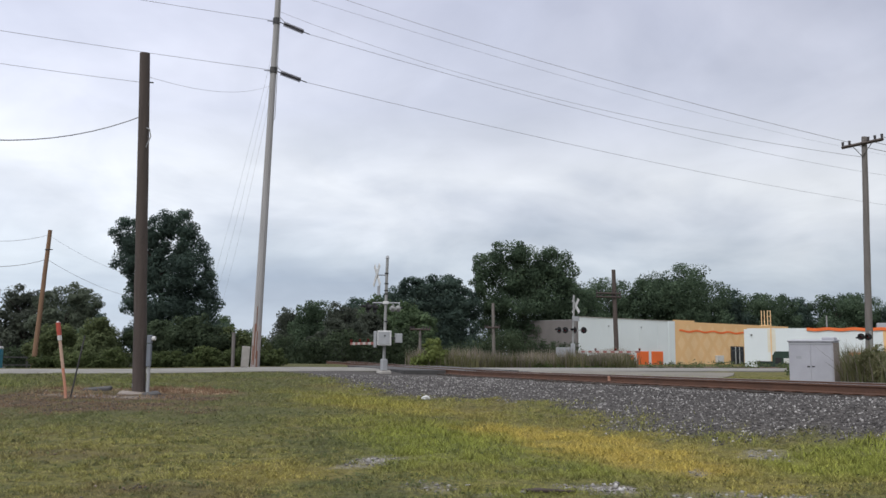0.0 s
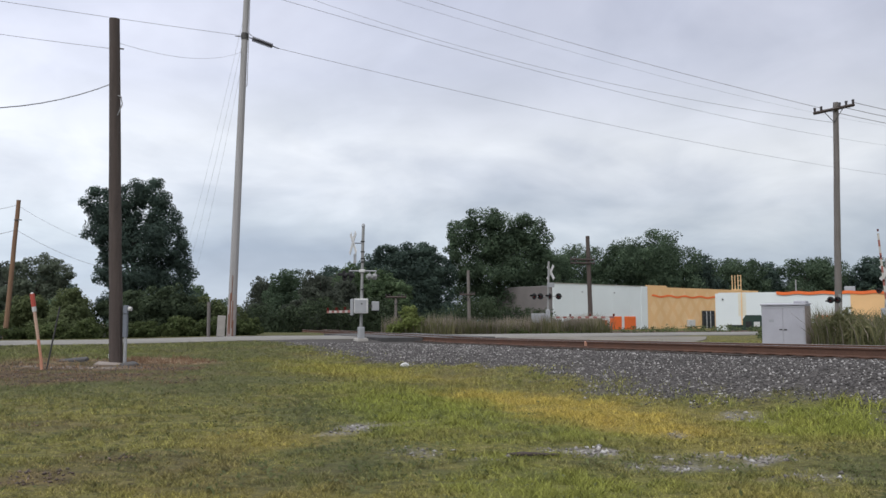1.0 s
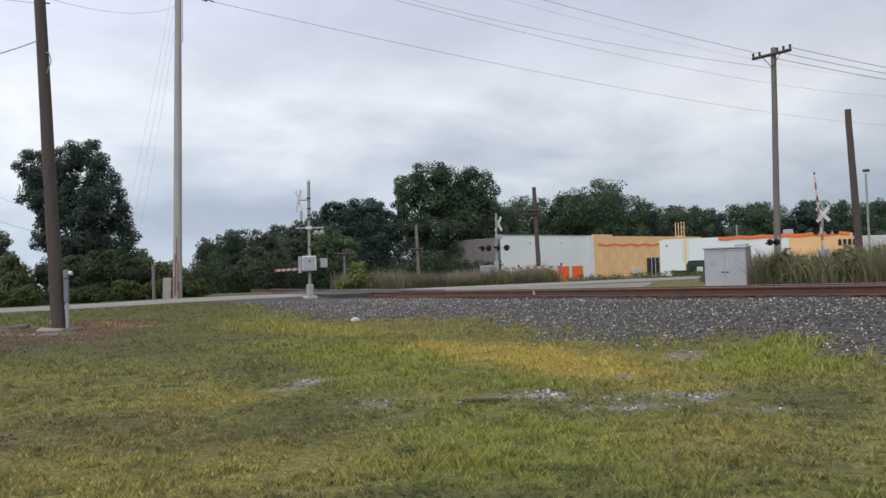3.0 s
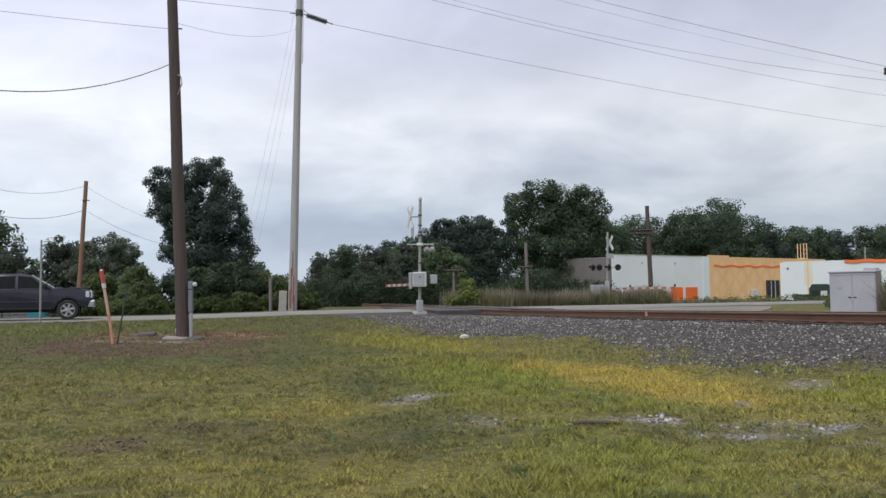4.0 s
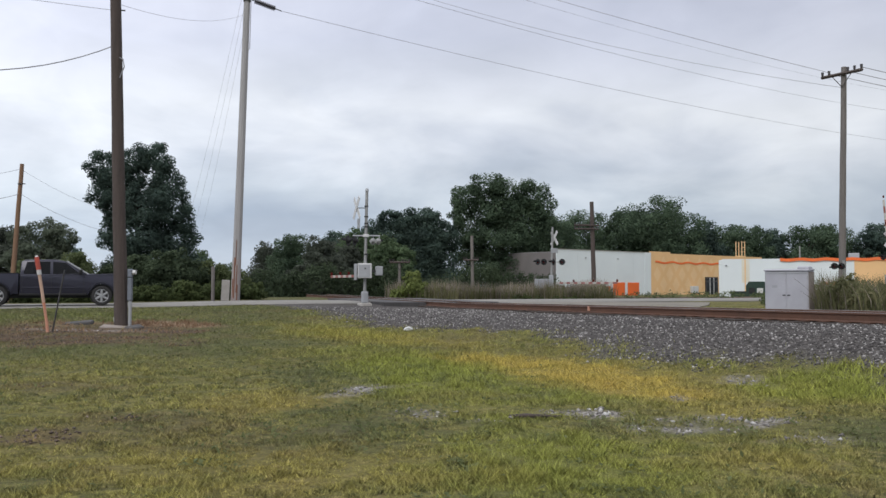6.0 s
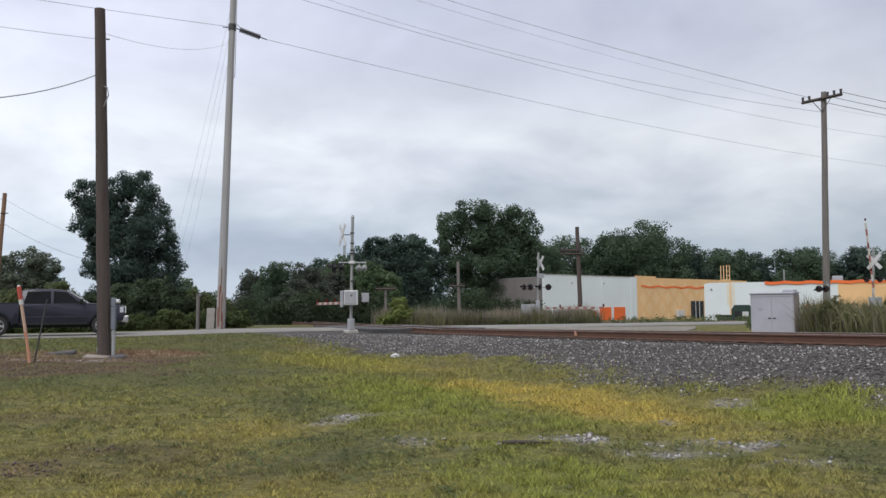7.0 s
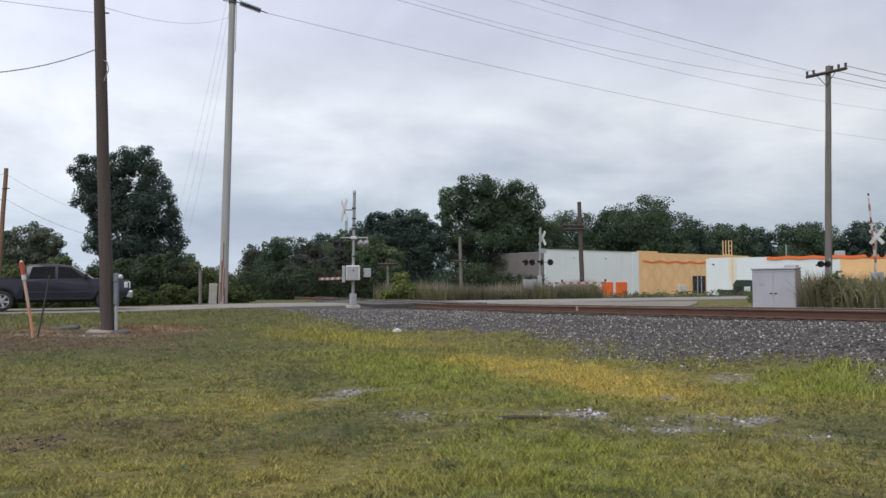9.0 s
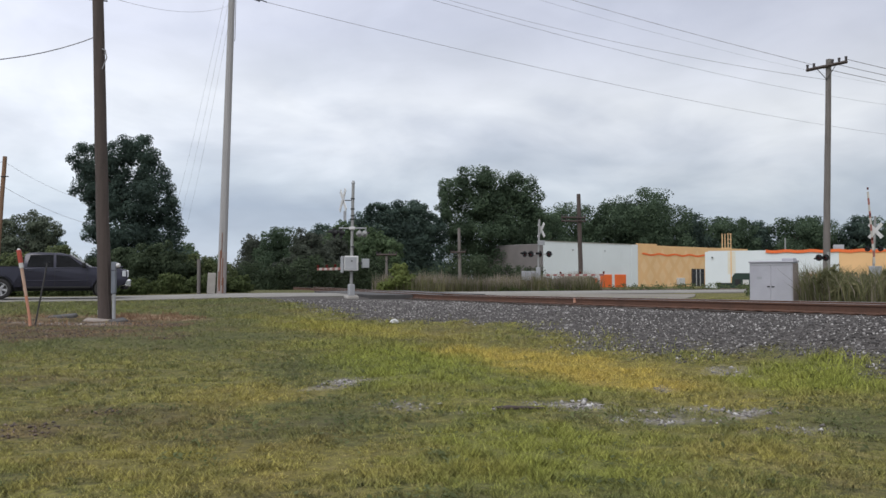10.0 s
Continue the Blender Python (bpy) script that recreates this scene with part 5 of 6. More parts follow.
def trunk_mesh(h, r, limbs, spread):
    bm = bmesh.new()
    tube(bm, [Vector((0.12 * math.sin(k), 0.1 * math.cos(k * 1.7), h * k / 6 - (0.5 if k == 0 else 0))) for k in range(7)], [r * (1 - 0.11 * k) for k in range(7)], 9)
    for k in range(limbs):
        a, z = k * 2.4, h * (0.45 + 0.5 * k / limbs)
        e = Vector((math.cos(a) * spread, math.sin(a) * spread, z + spread * 0.8))
        tube(bm, [Vector((0, 0, z)), e * 0.5 + Vector((0, 0, z * 0.5 + 0.1)), e], [r * 0.45, r * 0.3, r * 0.1], 6)
    return mesh_of("trunk", bm, BARK)


def tree(name, loc, clumps, count, size, leaf, trunk_h, trunk_r, label, limbs=6, spread=2.0, hollow=0.4):
    ob = thing(name, Vector(loc), label, "tree" if "tree" in name else "bush")
    part("trunk", trunk_mesh(trunk_h, trunk_r, limbs, spread), None, ob)
    part("crown", leaf_mesh("crown", clumps, count, size, leaf, hollow), None, ob)
    return ob


def round_crown(w, h, base, n, seed, taper=0.5):
    """Clumps that make up a crown w wide, from base to h high."""
    r = random.Random(seed)
    out = []
    for k in range(n):
        f = (k + 0.5) / n
        z = base + (h - base) * (0.12 + 0.76 * f)
        half = w / 2 * math.sin(math.pi * min(0.97, 0.14 + 0.72 * f)) * (1 - taper * max(0, f - 0.55))
        a = r.uniform(0, math.tau)
        q = r.uniform(0.35, 0.8) * half
        s = w * r.uniform(0.15, 0.24)
        out.append((q * math.cos(a), q * math.sin(a), z, s, s, s * r.uniform(0.7, 0.95)))
    return out


def planting():
    # tall tree at the roadside with bushes at its foot
    x, y = -21.9, 58.2
    z = rz(x, y)
    tall = [(-1.7, 0.1, 7.2, 1.4, 1.4, 1.2), (-1.3, 0.2, 8.8, 1.4, 1.4, 1.2), (-2.1, 0, 9.7, 1.5, 1.5, 1.25), (-0.6, 0.3, 10.1, 1.2, 1.4, 1.0), (0.9, -0.2, 10.3, 1.4, 1.5, 1.2), (-2.6, 0.2, 8.1, 1.2, 1.4, 1.0), (1.9, 0.2, 8.4, 1.45, 1.5, 1.5),
            (0.2, 0.5, 8.2, 1.7, 1.6, 1.3), (0.6, -0.4, 6.8, 2.2, 1.9, 1.7), (2.1, 0.3, 6.4, 1.5, 1.6, 1.6), (-1.5, 0.4, 6.3, 1.2, 1.3, 0.9), (0.4, -0.5, 4.9, 2.4, 2.0, 1.7),
            (2.5, 0.2, 4.7, 1.5, 1.5, 1.5), (-2.0, 0.2, 4.7, 1.2, 1.2, 0.9), (1.2, -0.3, 3.0, 2.4, 2.0, 1.6), (3.0, 0.3, 3.1, 1.4, 1.4, 1.3), (-0.8, 0, 3.0, 1.7, 1.6, 1.3), (0.8, 0, 1.5, 3.0, 2.0, 1.2)]
    tree("tall_tree", (x, y, z), tall, 95000, 0.075, LEAF_C, 8.5, 0.28, "tall dark broadleaf tree with an uneven two-lobed crown", 9, 1.8, 0.3)
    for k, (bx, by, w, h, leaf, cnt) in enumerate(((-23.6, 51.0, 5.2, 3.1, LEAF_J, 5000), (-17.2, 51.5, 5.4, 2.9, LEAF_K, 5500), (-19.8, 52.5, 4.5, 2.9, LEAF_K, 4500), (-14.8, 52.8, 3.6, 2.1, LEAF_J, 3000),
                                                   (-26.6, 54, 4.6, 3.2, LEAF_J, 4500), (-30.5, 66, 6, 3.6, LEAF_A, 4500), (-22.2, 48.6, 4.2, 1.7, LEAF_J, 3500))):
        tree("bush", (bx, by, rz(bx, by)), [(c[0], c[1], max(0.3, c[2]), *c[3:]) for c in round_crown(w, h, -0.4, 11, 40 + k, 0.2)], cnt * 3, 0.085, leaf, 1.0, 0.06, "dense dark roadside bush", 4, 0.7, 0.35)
    tree("bush", (-2.75, 54, rz(-2.75, 54)), [(0, 0, 1.65, 0.6, 0.6, 0.5), (0, 0, 0.95, 1.0, 0.9, 0.8), (0.6, 0, 0.6, 0.85, 0.8, 0.6), (-0.7, 0, 0.55, 0.75, 0.8, 0.55), (0.1, 0, 1.2, 0.6, 0.6, 0.45), (1.1, 0, 0.35, 0.6, 0.6, 0.4)], 3200, 0.1, LEAF_D, 0.6, 0.04, "bright yellow-green bush by the tracks", 4, 0.4, 0.35)
    # middle distance
    big = [(-4.2, 0, 12.2, 2.6, 2.6, 2.3), (-2.0, 0, 14.1, 2.7, 2.6, 1.9), (0.4, 0, 13.2, 2.6, 2.6, 2.2), (3.2, 0, 12.4, 2.7, 2.6, 2.2), (4.9, 0, 10.6, 2.2, 2.4, 2.1), (-5.2, 0, 10.2, 1.8, 2.2, 1.6), (-1.0, 0, 11.0, 3.6, 3, 2.6),
           (2.6, -0.5, 9.3, 3.8, 3, 2.8), (5.8, 0, 8.2, 2.3, 2.4, 2.2), (-3.8, 0, 8.2, 2.9, 2.8, 2.3), (0.5, -1, 6.8, 4.6, 3.4, 2.8), (5.0, 0, 5.6, 3.0, 2.6, 2.4), (-4.4, 0, 5.4, 2.9, 2.6, 2.2), (0, -1, 3.2, 5.6, 3.4, 2.6), (0, 0.5, 6.5, 5.4, 3.0, 4.8), (1.5, 0, 10.5, 3.8, 2.6, 2.6), (5.6, 0, 2.8, 2.6, 2.6, 2.2), (-5, 0, 2.6, 2.6, 2.6, 2)]
    tree("big_tree", (6.1, 108, -0.6), big, 95000, 0.125, LEAF_A, 11, 0.4, "large dark broadleaf tree with a lobed spreading crown", 9, 2.8, 0.35)
    oval = [(-4.3, 0, 8.5, 1.5, 1.6, 1.2), (-2.6, 0, 9.4, 1.7, 1.7, 1.2), (-0.5, 0, 9.6, 1.8, 1.7, 1.2), (1.6, 0, 9.7, 1.7, 1.7, 1.2), (3.1, 0, 9.0, 1.6, 1.6, 1.2), (4.3, 0, 7.9, 1.5, 1.6, 1.3), (-5.3, 0, 7.2, 1.4, 1.5, 1.3), (5.2, 0, 6.6, 1.4, 1.5, 1.4),
            (-2.5, -0.6, 7.2, 2.9, 2.4, 2.2), (1.2, -0.6, 7.4, 3.0, 2.4, 2.2), (3.4, 0, 6.4, 2.4, 2.2, 2.0), (-4.0, 0, 5.2, 2.6, 2.2, 2.0), (0, -1, 4.8, 3.8, 2.6, 2.4), (4.2, 0, 4.2, 2.4, 2.2, 2.2), (-3.6, 0, 2.6, 3.0, 2.4, 2.2), (0.5, -1, 2.2, 4.0, 2.6, 2.2), (4.4, 0, 2.0, 2.6, 2.2, 2.0)]
    tree("broad_tree", (-5.6, 104, -0.6), oval, 62000, 0.125, LEAF_C, 8, 0.35, "dense dark flat-topped rounded tree", 8, 2.4, 0.4)
    # pale airy tree and olive bushes beyond the truck's side of the road
    airy = [(-1.6, 0, 5.0, 1.3, 1.3, 1.1), (0.4, 0, 5.6, 1.5, 1.3, 1.0), (1.9, 0, 4.8, 1.1, 1.2, 1.0), (-0.4, 0, 4.0, 1.8, 1.4, 1.2), (1.7, 0, 3.4, 1.4, 1.3, 1.1), (-2.0, 0, 3.2, 1.3, 1.3, 1.1), (0.2, 0, 2.2, 2.2, 1.6, 1.3), (2.2, 0, 1.9, 1.2, 1.2, 0.9)]
    tree("airy_tree", (-38.3, 78, -1.4), [(c[0] * 1.05, c[1], c[2] * 1.3, c[3] * 1.15, c[4], c[5] * 1.1) for c in airy], 20000, 0.10, LEAF_H, 5.5, 0.2, "pale grey-green airy tree with gaps in its crown", 7, 1.6, 0.4)
    variants = []
    for k, (w, h, leaf, cnt, n) in enumerate(((11, 11.5, LEAF_A, 6000, 18), (9, 9.0, LEAF_F, 4500, 14), (13, 13.5, LEAF_A, 7000, 22), (9.5, 10.5, LEAF_C, 5000, 16), (7.5, 7.5, LEAF_B, 3800, 12), (14, 15, LEAF_A, 7500, 24))):
        cl = round_crown(w, h, -1.0, n, 60 + k, 0.25) + [(0, 0, h * 0.35, w * 0.4, w * 0.34, h * 0.36)]
        variants.append((cl, cnt, leaf, h, w))
    first = {}
    spots = [(1, -28, 128, 0.85), (0, -22.5, 118, 0.72), (3, -17.5, 124, 0.78), (1, -14.5, 108, 0.74), (4, -10.8, 96, 0.86), (0, -15.5, 132, 0.74), (3, -20, 140, 0.8),
             (4, -9.0, 110, 0.95), (1, -12.0, 92, 0.60), (4, -6.8, 86, 0.72), (1, -13, 84, 0.62), (4, -24, 88, 0.5), (0, -5, 120, 0.82), (4, 12.2, 112, 1.0), (2, 31.5, 165, 1.14), (5, 36.5, 160, 1.12), (2, 41.5, 164, 1.14), (3, 50.5, 168, 1.25), (0, 54, 170, 1.12),
             (0, 57, 166, 1.1), (3, 62.5, 170, 1.12), (0, 69, 166, 1.1), (2, 76, 172, 0.98), (3, 83, 168, 1.2), (0, 90, 172, 1.15), (2, 97, 170, 0.95), (3, 104, 172, 1.1), (5, 24.5, 168, 1.0), (0, 19, 150, 1.05), (2, 112, 176, 0.9), (0, 120, 170, 1.0),
             (1, -52, 96, 0.95), (3, -46, 96, 0.72), (0, -60, 90, 0.98), (1, -68, 84, 0.85), (4, -36, 120, 0.8), (0, -76, 84, 0.9), (5, -84, 100, 0.8), (1, -50, 82, 0.72)]
    for k, (i, tx, ty, sc) in enumerate(spots):
        sc *= 1.18 if ty < 145 else 1.1
        zt = rz(tx, ty) - 0.3
        mm = pose(tx, ty, zt, 0, 0, 67 * k) @ Matrix.Diagonal((sc, sc, sc, 1))
        if i not in first:
            cl, cnt, leaf, h, w = variants[i]
            first[i] = tree("woodland_tree", (tx, ty, zt), cl, cnt * 4, 0.16, leaf, h * 0.7, 0.25, "dark green tree of the distant tree line", 6, 2.0, 0.4)
            tagged(first[i], group="tree line")
            first[i].matrix_world = mm
        else:
            c = copy_thing(first[i], mm)
            c.matrix_basis = mm
    # undergrowth that closes the foot of the tree line
    def hedge(name, pts, r, h, count, size, leaf, label):
        cl = []
        for k in range(len(pts) - 1):
            a, b = Vector(pts[k]), Vector(pts[k + 1])
            m = max(2, int((b - a).length / (r * 0.9)))
            for j in range(m):
                q = a.lerp(b, j / m)
                s = random.uniform(0.75, 1.2)
                cl.append((q.x, q.y + random.uniform(-1, 1), rz(q.x, q.y) + h * 0.35 * s, r * s, r * s, h * 0.6 * s))
        tagged(new(name, leaf_mesh(name, cl, count, size, leaf, 0.3)), label, "undergrowth", kind="stuff")
    # leaf colour darker than the crowns, carrying the shade beneath the trees
    hedge("undergrowth", [(-90, 82), (-50, 74), (-26, 72), (-12, 76), (0, 84), (12, 98)], 2.0, 3.2, 60000, 0.13, LEAF_K, "undergrowth at the foot of the trees, shade put into leaf colour")
    hedge("undergrowth", [(10, 140), (40, 150), (80, 150), (130, 150)], 4.0, 7.0, 30000, 0.25, LEAF_A, "dark woodland edge behind the shop")
    hedge("roadside_weeds", [(-23.2, 45.2), (-20, 45.2), (-15.5, 46.0), (-10.5, 48.0)], 0.75, 1.05, 20000, 0.075, LEAF_E, "tall green weeds along the far road edge")
    hedge("roadside_weeds", [(3.5, 52.6), (7, 52.6), (9, 56), (10.5, 57.5)], 0.4, 0.6, 5000, 0.06, LEAF_E, "green weeds round the far signal")
    hedge("roadside_weeds", [(10.5, 52.6), (14, 54.3), (20, 57.2), (25, 59.6)], 0.4, 0.5, 3200, 0.05, LEAF_J, "green weeds along the far side of the road")
    hedge("roadside_weeds", [(15.5, 63), (18, 63.4)], 0.28, 0.6, 230, 0.06, LEAF_J, "sparse green weeds before the shop")
    hedge("roadside_weeds", [(22.5, 63.2), (25.5, 63.4)], 0.28, 0.55, 260, 0.06, LEAF_J, "sparse green weeds before the shop")
    hedge("roadside_weeds", [(15.2, 42), (14.2, 37), (12.6, 33)], 0.35, 0.5, 3000, 0.05, LEAF_J, "green weeds on the bank beside the cabinet")


planting()


# ---- reeds, grass and stones ----
def blades(n, px, py, pz, h, wdt, lean, attrs=None, two=False):
    ang, la = rng.random(n) * math.tau, rng.random(n) * math.tau
    dx, dy = np.cos(ang) * wdt / 2, np.sin(ang) * wdt / 2
    lx, ly = np.cos(la) * lean * h, np.sin(la) * lean * h
    a = np.stack([px - dx, py - dy, pz], 1)
    b = np.stack([px + dx, py + dy, pz], 1)
    t = np.stack([px + lx, py + ly, pz + h], 1)
    if two:
        m1 = np.stack([px + lx * 0.3 - dx * 0.8, py + ly * 0.3 - dy * 0.8, pz + h * 0.6], 1)
        m2 = np.stack([px + lx * 0.3 + dx * 0.8, py + ly * 0.3 + dy * 0.8, pz + h * 0.6], 1)
        v = np.stack([a, b, m2, m1, t], 1).reshape(-1, 3)
        i = np.arange(n)[:, None] * 5
        f = np.concatenate([i + [0, 1, 2], i + [0, 2, 3], i + [3, 2, 4]], 0)
        k = 5
    else:
        v = np.stack([a, b, t], 1).reshape(-1, 3)
        f = np.arange(3 * n).reshape(-1, 3)
        k = 3
    return v, f, {key: np.repeat(val, k) for key, val in (attrs or {}).items()}


def reeds(name, s0, s1, w0, w1, n, hmin, hmax, width, lean, material, label, dens=2.0):
    s, w = s0 + (s1 - s0) * rng.random(n), w0 + (w1 - w0) * rng.random(n)
    x, y = s * TN.x + w * TU.x, s * TN.y + w * TU.y
    keep = (value_noise(x, y, dens, 81) + 0.35 * rng.random(n) > 0.38) & (x > 0.424 * y)
    x, y = x[keep], y[keep]
    m = len(x)
    h = (hmin + (hmax - hmin) * rng.random(m)) * (0.75 + 0.5 * value_noise(x, y, 1.5, 82))
    v, f, _ = blades(m, x, y, ground_z(x, y), h, width * (0.6 + 0.8 * rng.random(m)), lean * rng.random(m), two=True)
    me = np_mesh(name, v, f)
    me.materials.append(material)
    tagged(new(name, me), label, "reeds", kind="stuff")


def reed_band(name, pts, depth, n, hmin, hmax, width, lean, material, label):
    """Stems in a strip along a line of points."""
    k = rng.integers(0, len(pts) - 1, n)
    P = np.array(pts, float)
    t = rng.random(n)
    x = P[k, 0] * (1 - t) + P[k + 1, 0] * t + rng.normal(size=n) * 0.3
    y = P[k, 1] * (1 - t) + P[k + 1, 1] * t + rng.random(n) * depth
    h = (hmin + (hmax - hmin) * rng.random(n)) * (0.7 + 0.6 * value_noise(x, y, 1.2, 83))
    v, f, _ = blades(n, x, y, ground_z(x, y), h, width * (0.6 + 0.8 * rng.random(n)), lean * rng.random(n), two=True)
    me = np_mesh(name, v, f)
    me.materials.append(material)
    tagged(new(name, me), label, "reeds", kind="stuff")


reed_band("dry_reeds", [(-4.0, 54.2), (-1.2, 53.0), (2.5, 52.6), (6, 53.0), (8.4, 55), (10.2, 57.0)], 3.0, 7500, 0.9, 1.5, 0.04, 0.2, REED, "band of dry brown reeds beyond the tracks")
reed_band("green_reeds", [(-4.0, 54.0), (-1.2, 52.7), (2.5, 52.3), (6, 52.6), (8.4, 54.6), (10.4, 56.6)], 3.2, 5500, 0.75, 1.35, 0.045, 0.35, REED_GREEN, "green stems among the dry reeds")
reeds("cattails", 17.0, 21.5, 6, 22, 17000, 0.5, 1.3, 0.032, 0.75, REED_GREEN, "tall green and straw cattails behind the track", 1.3)
reeds("cattail_stems", 17.0, 21, 6, 22, 7000, 0.5, 1.2, 0.022, 0.45, REED, "straw-coloured dead cattail stems", 1.3)


def cattail_leaves():
    cl = []
    for k in range(70):
        sv, wv = random.uniform(17.4, 20.5), random.uniform(7, 20)
        q = track_point(sv, wv)
        if q.x > 0.45 * q.y:
            cl.append((q.x, q.y, rz(q.x, q.y) + random.uniform(0.3, 0.85), 0.4, 0.4, 0.5))
    tagged(new("cattail_leaves", leaf_mesh("cattail_leaves", cl, 22000, 0.065, REED_GREEN, 0.2)), "drooping straw and green cattail leaves", "reeds", kind="stuff")


cattail_leaves()


def turf():
    n = 1150000
    az = radians(1) * (-37 + 74 * rng.random(n))
    d = 3.6 + 33 * rng.random(n) ** 1.75
    x, y = d * np.sin(az), d * np.cos(az)
    mk = masks(x, y)
    keep = (mk["gravel"] + 0.6 * rng.random(n) < 0.85) & (mk["pale"] < 0.25 + 0.55 * rng.random(n)) & (mk["dry"] * 0.85 < rng.random(n)) & (road_q(x, y) < -0.1)
    keep &= (mk["thin"] * 0.45 < rng.random(n))
    tuss = 0.5 * value_noise(x, y, 0.10, 92) + 0.5 * value_noise(x, y, 0.27, 93)
    keep &= tuss + 0.16 * rng.random(n) + 0.14 * mk["yellow"] > 0.41
    tuss = tuss[keep]
    x, y, d = x[keep], y[keep], d[keep]
    mk = {k: v[keep] for k, v in mk.items()}
    m = len(x)
    h = (0.012 + 0.03 * rng.random(m) ** 1.6) * (0.6 + 0.8 * value_noise(x, y, 0.45, 91)) * (1 + 0.7 * mk["lush"] + 0.1 * mk["yellow"] - 0.2 * mk["thin"]) * (0.6 + 1.1 * sstep(0.36, 0.72, tuss))
    h *= 1 + 0.5 * np.clip((d - 10) / 20, 0, 1)
    wdt = (0.0028 + 0.0032 * rng.random(m)) * (1 + d / 8)
    v, f, at = blades(m, x, y, ground_z(x, y) - 0.005, h, wdt, 0.5 + 0.8 * rng.random(m), mk)
    me = np_mesh("grass", v, f, at)
    me.materials.append(BLADES)
    tagged(new("grass", me), "short mown grass, green, olive and yellow", "grass", kind="stuff")


turf()


def weeds():
    """Taller tufts at the gravel's edge, in the lush spots and at the near edge."""
    n = 90000
    az = radians(1) * (-34 + 70 * rng.random(n))
    d = 4.0 + 26 * rng.random(n) ** 1.4
    x, y = d * np.sin(az), d * np.cos(az)
    mk = masks(x, y)
    s, w = track_sw(x, y)
    edge = np.exp(-(((s - toe_line(w)) / 0.7) ** 2)) * sstep(0.45, 0.7, value_noise(x, y, 0.8, 95))
    lush = mk["lush"] * sstep(0.4, 0.7, value_noise(x, y, 0.5, 96)) * (x > 3.4)
    keep = np.maximum(edge, lush) > rng.random(n)
    keep |= (blob(x, y, -9.0, 21.2, 2.0, 1.0, 0, 0.4, 0.9, 97) * 0.10 > rng.random(n))
    x, y, d = x[keep], y[keep], d[keep]
    m = len(x)
    h = (0.03 + 0.075 * rng.random(m) ** 1.5) * (0.5 + 1.0 * value_noise(x, y, 0.6, 98)) * (1 + 0.9 * (x > 4.1) * (mk["gravel"][keep] < 0.3))
    mk = {k: v[keep] * (0.4 if k in ("dry", "yellow") else 1) for k, v in mk.items()}
    mk["lush"] = np.maximum(mk["lush"], 0.4)
    v, f, at = blades(m, x, y, ground_z(x, y) - 0.005, h, 0.005 * (1 + d / 9), 0.35 + 0.5 * rng.random(m), mk, True)
    me = np_mesh("weeds", v, f, at)
    me.materials.append(BLADES)
    tagged(new("weeds", me), "taller weed tufts at the gravel edge", "weeds", kind="stuff")


weeds()


def stones(name, n, pick, rmin, rmax, material, label):
    az = radians(1) * (-36 + 74 * rng.random(n))
    d = 4.5 + 30 * rng.random(n) ** 1.1
    x, y = d * np.sin(az), d * np.cos(az)
    keep = pick(masks(x, y)) > rng.random(n)
    keep &= (road_q(x, y) < -0.4)
    sw = track_sw(x, y)[0]
    keep &= (sw < 15.9) & ((sw < 11.95) | (rng.random(n) < 0.3))
    x, y = x[keep], y[keep]
    m = len(x)
    r = (rmin + (rmax - rmin) * rng.random(m) ** 2)
    dirs = np.array([(1, 0, 0), (0, 1, 0), (-1, 0, 0), (0, -1, 0), (0, 0, 1), (0, 0, -1)], float)
    v = dirs[None] * (r[:, None, None] * (0.6 + 0.7 * rng.random((m, 6, 1)))) * [1, 1, 0.75] + rng.normal(size=(m, 6, 3)) * r[:, None, None] * 0.18
    v += np.stack([x, y, ground_z(x, y) + r * 0.25], 1)[:, None]
    tri = np.array([(0, 1, 4), (1, 2, 4), (2, 3, 4), (3, 0, 4), (1, 0, 5), (2, 1, 5), (3, 2, 5), (0, 3, 5)])
    f = (np.arange(m)[:, None, None] * 6 + tri).reshape(-1, 3)
    me = np_mesh(name, v.reshape(-1, 3), f)
    me.materials.append(material)
    tagged(new(name, me), label, "gravel", kind="stuff")


stones("ballast", 300000, lambda k: k["gravel"], 0.009, 0.032, STONES, "grey and pale crushed ballast stones")
stones("clods", 130000, lambda k: k["dry"] * 0.6 * (k["dry"] > 0.4), 0.006, 0.03, CLOD, "dark brown clods of bare soil")
stones("rubble", 60000, lambda k: k["pale"] * 0.9, 0.012, 0.04, RUBBLE, "pale rubble in bare patches of the turf")


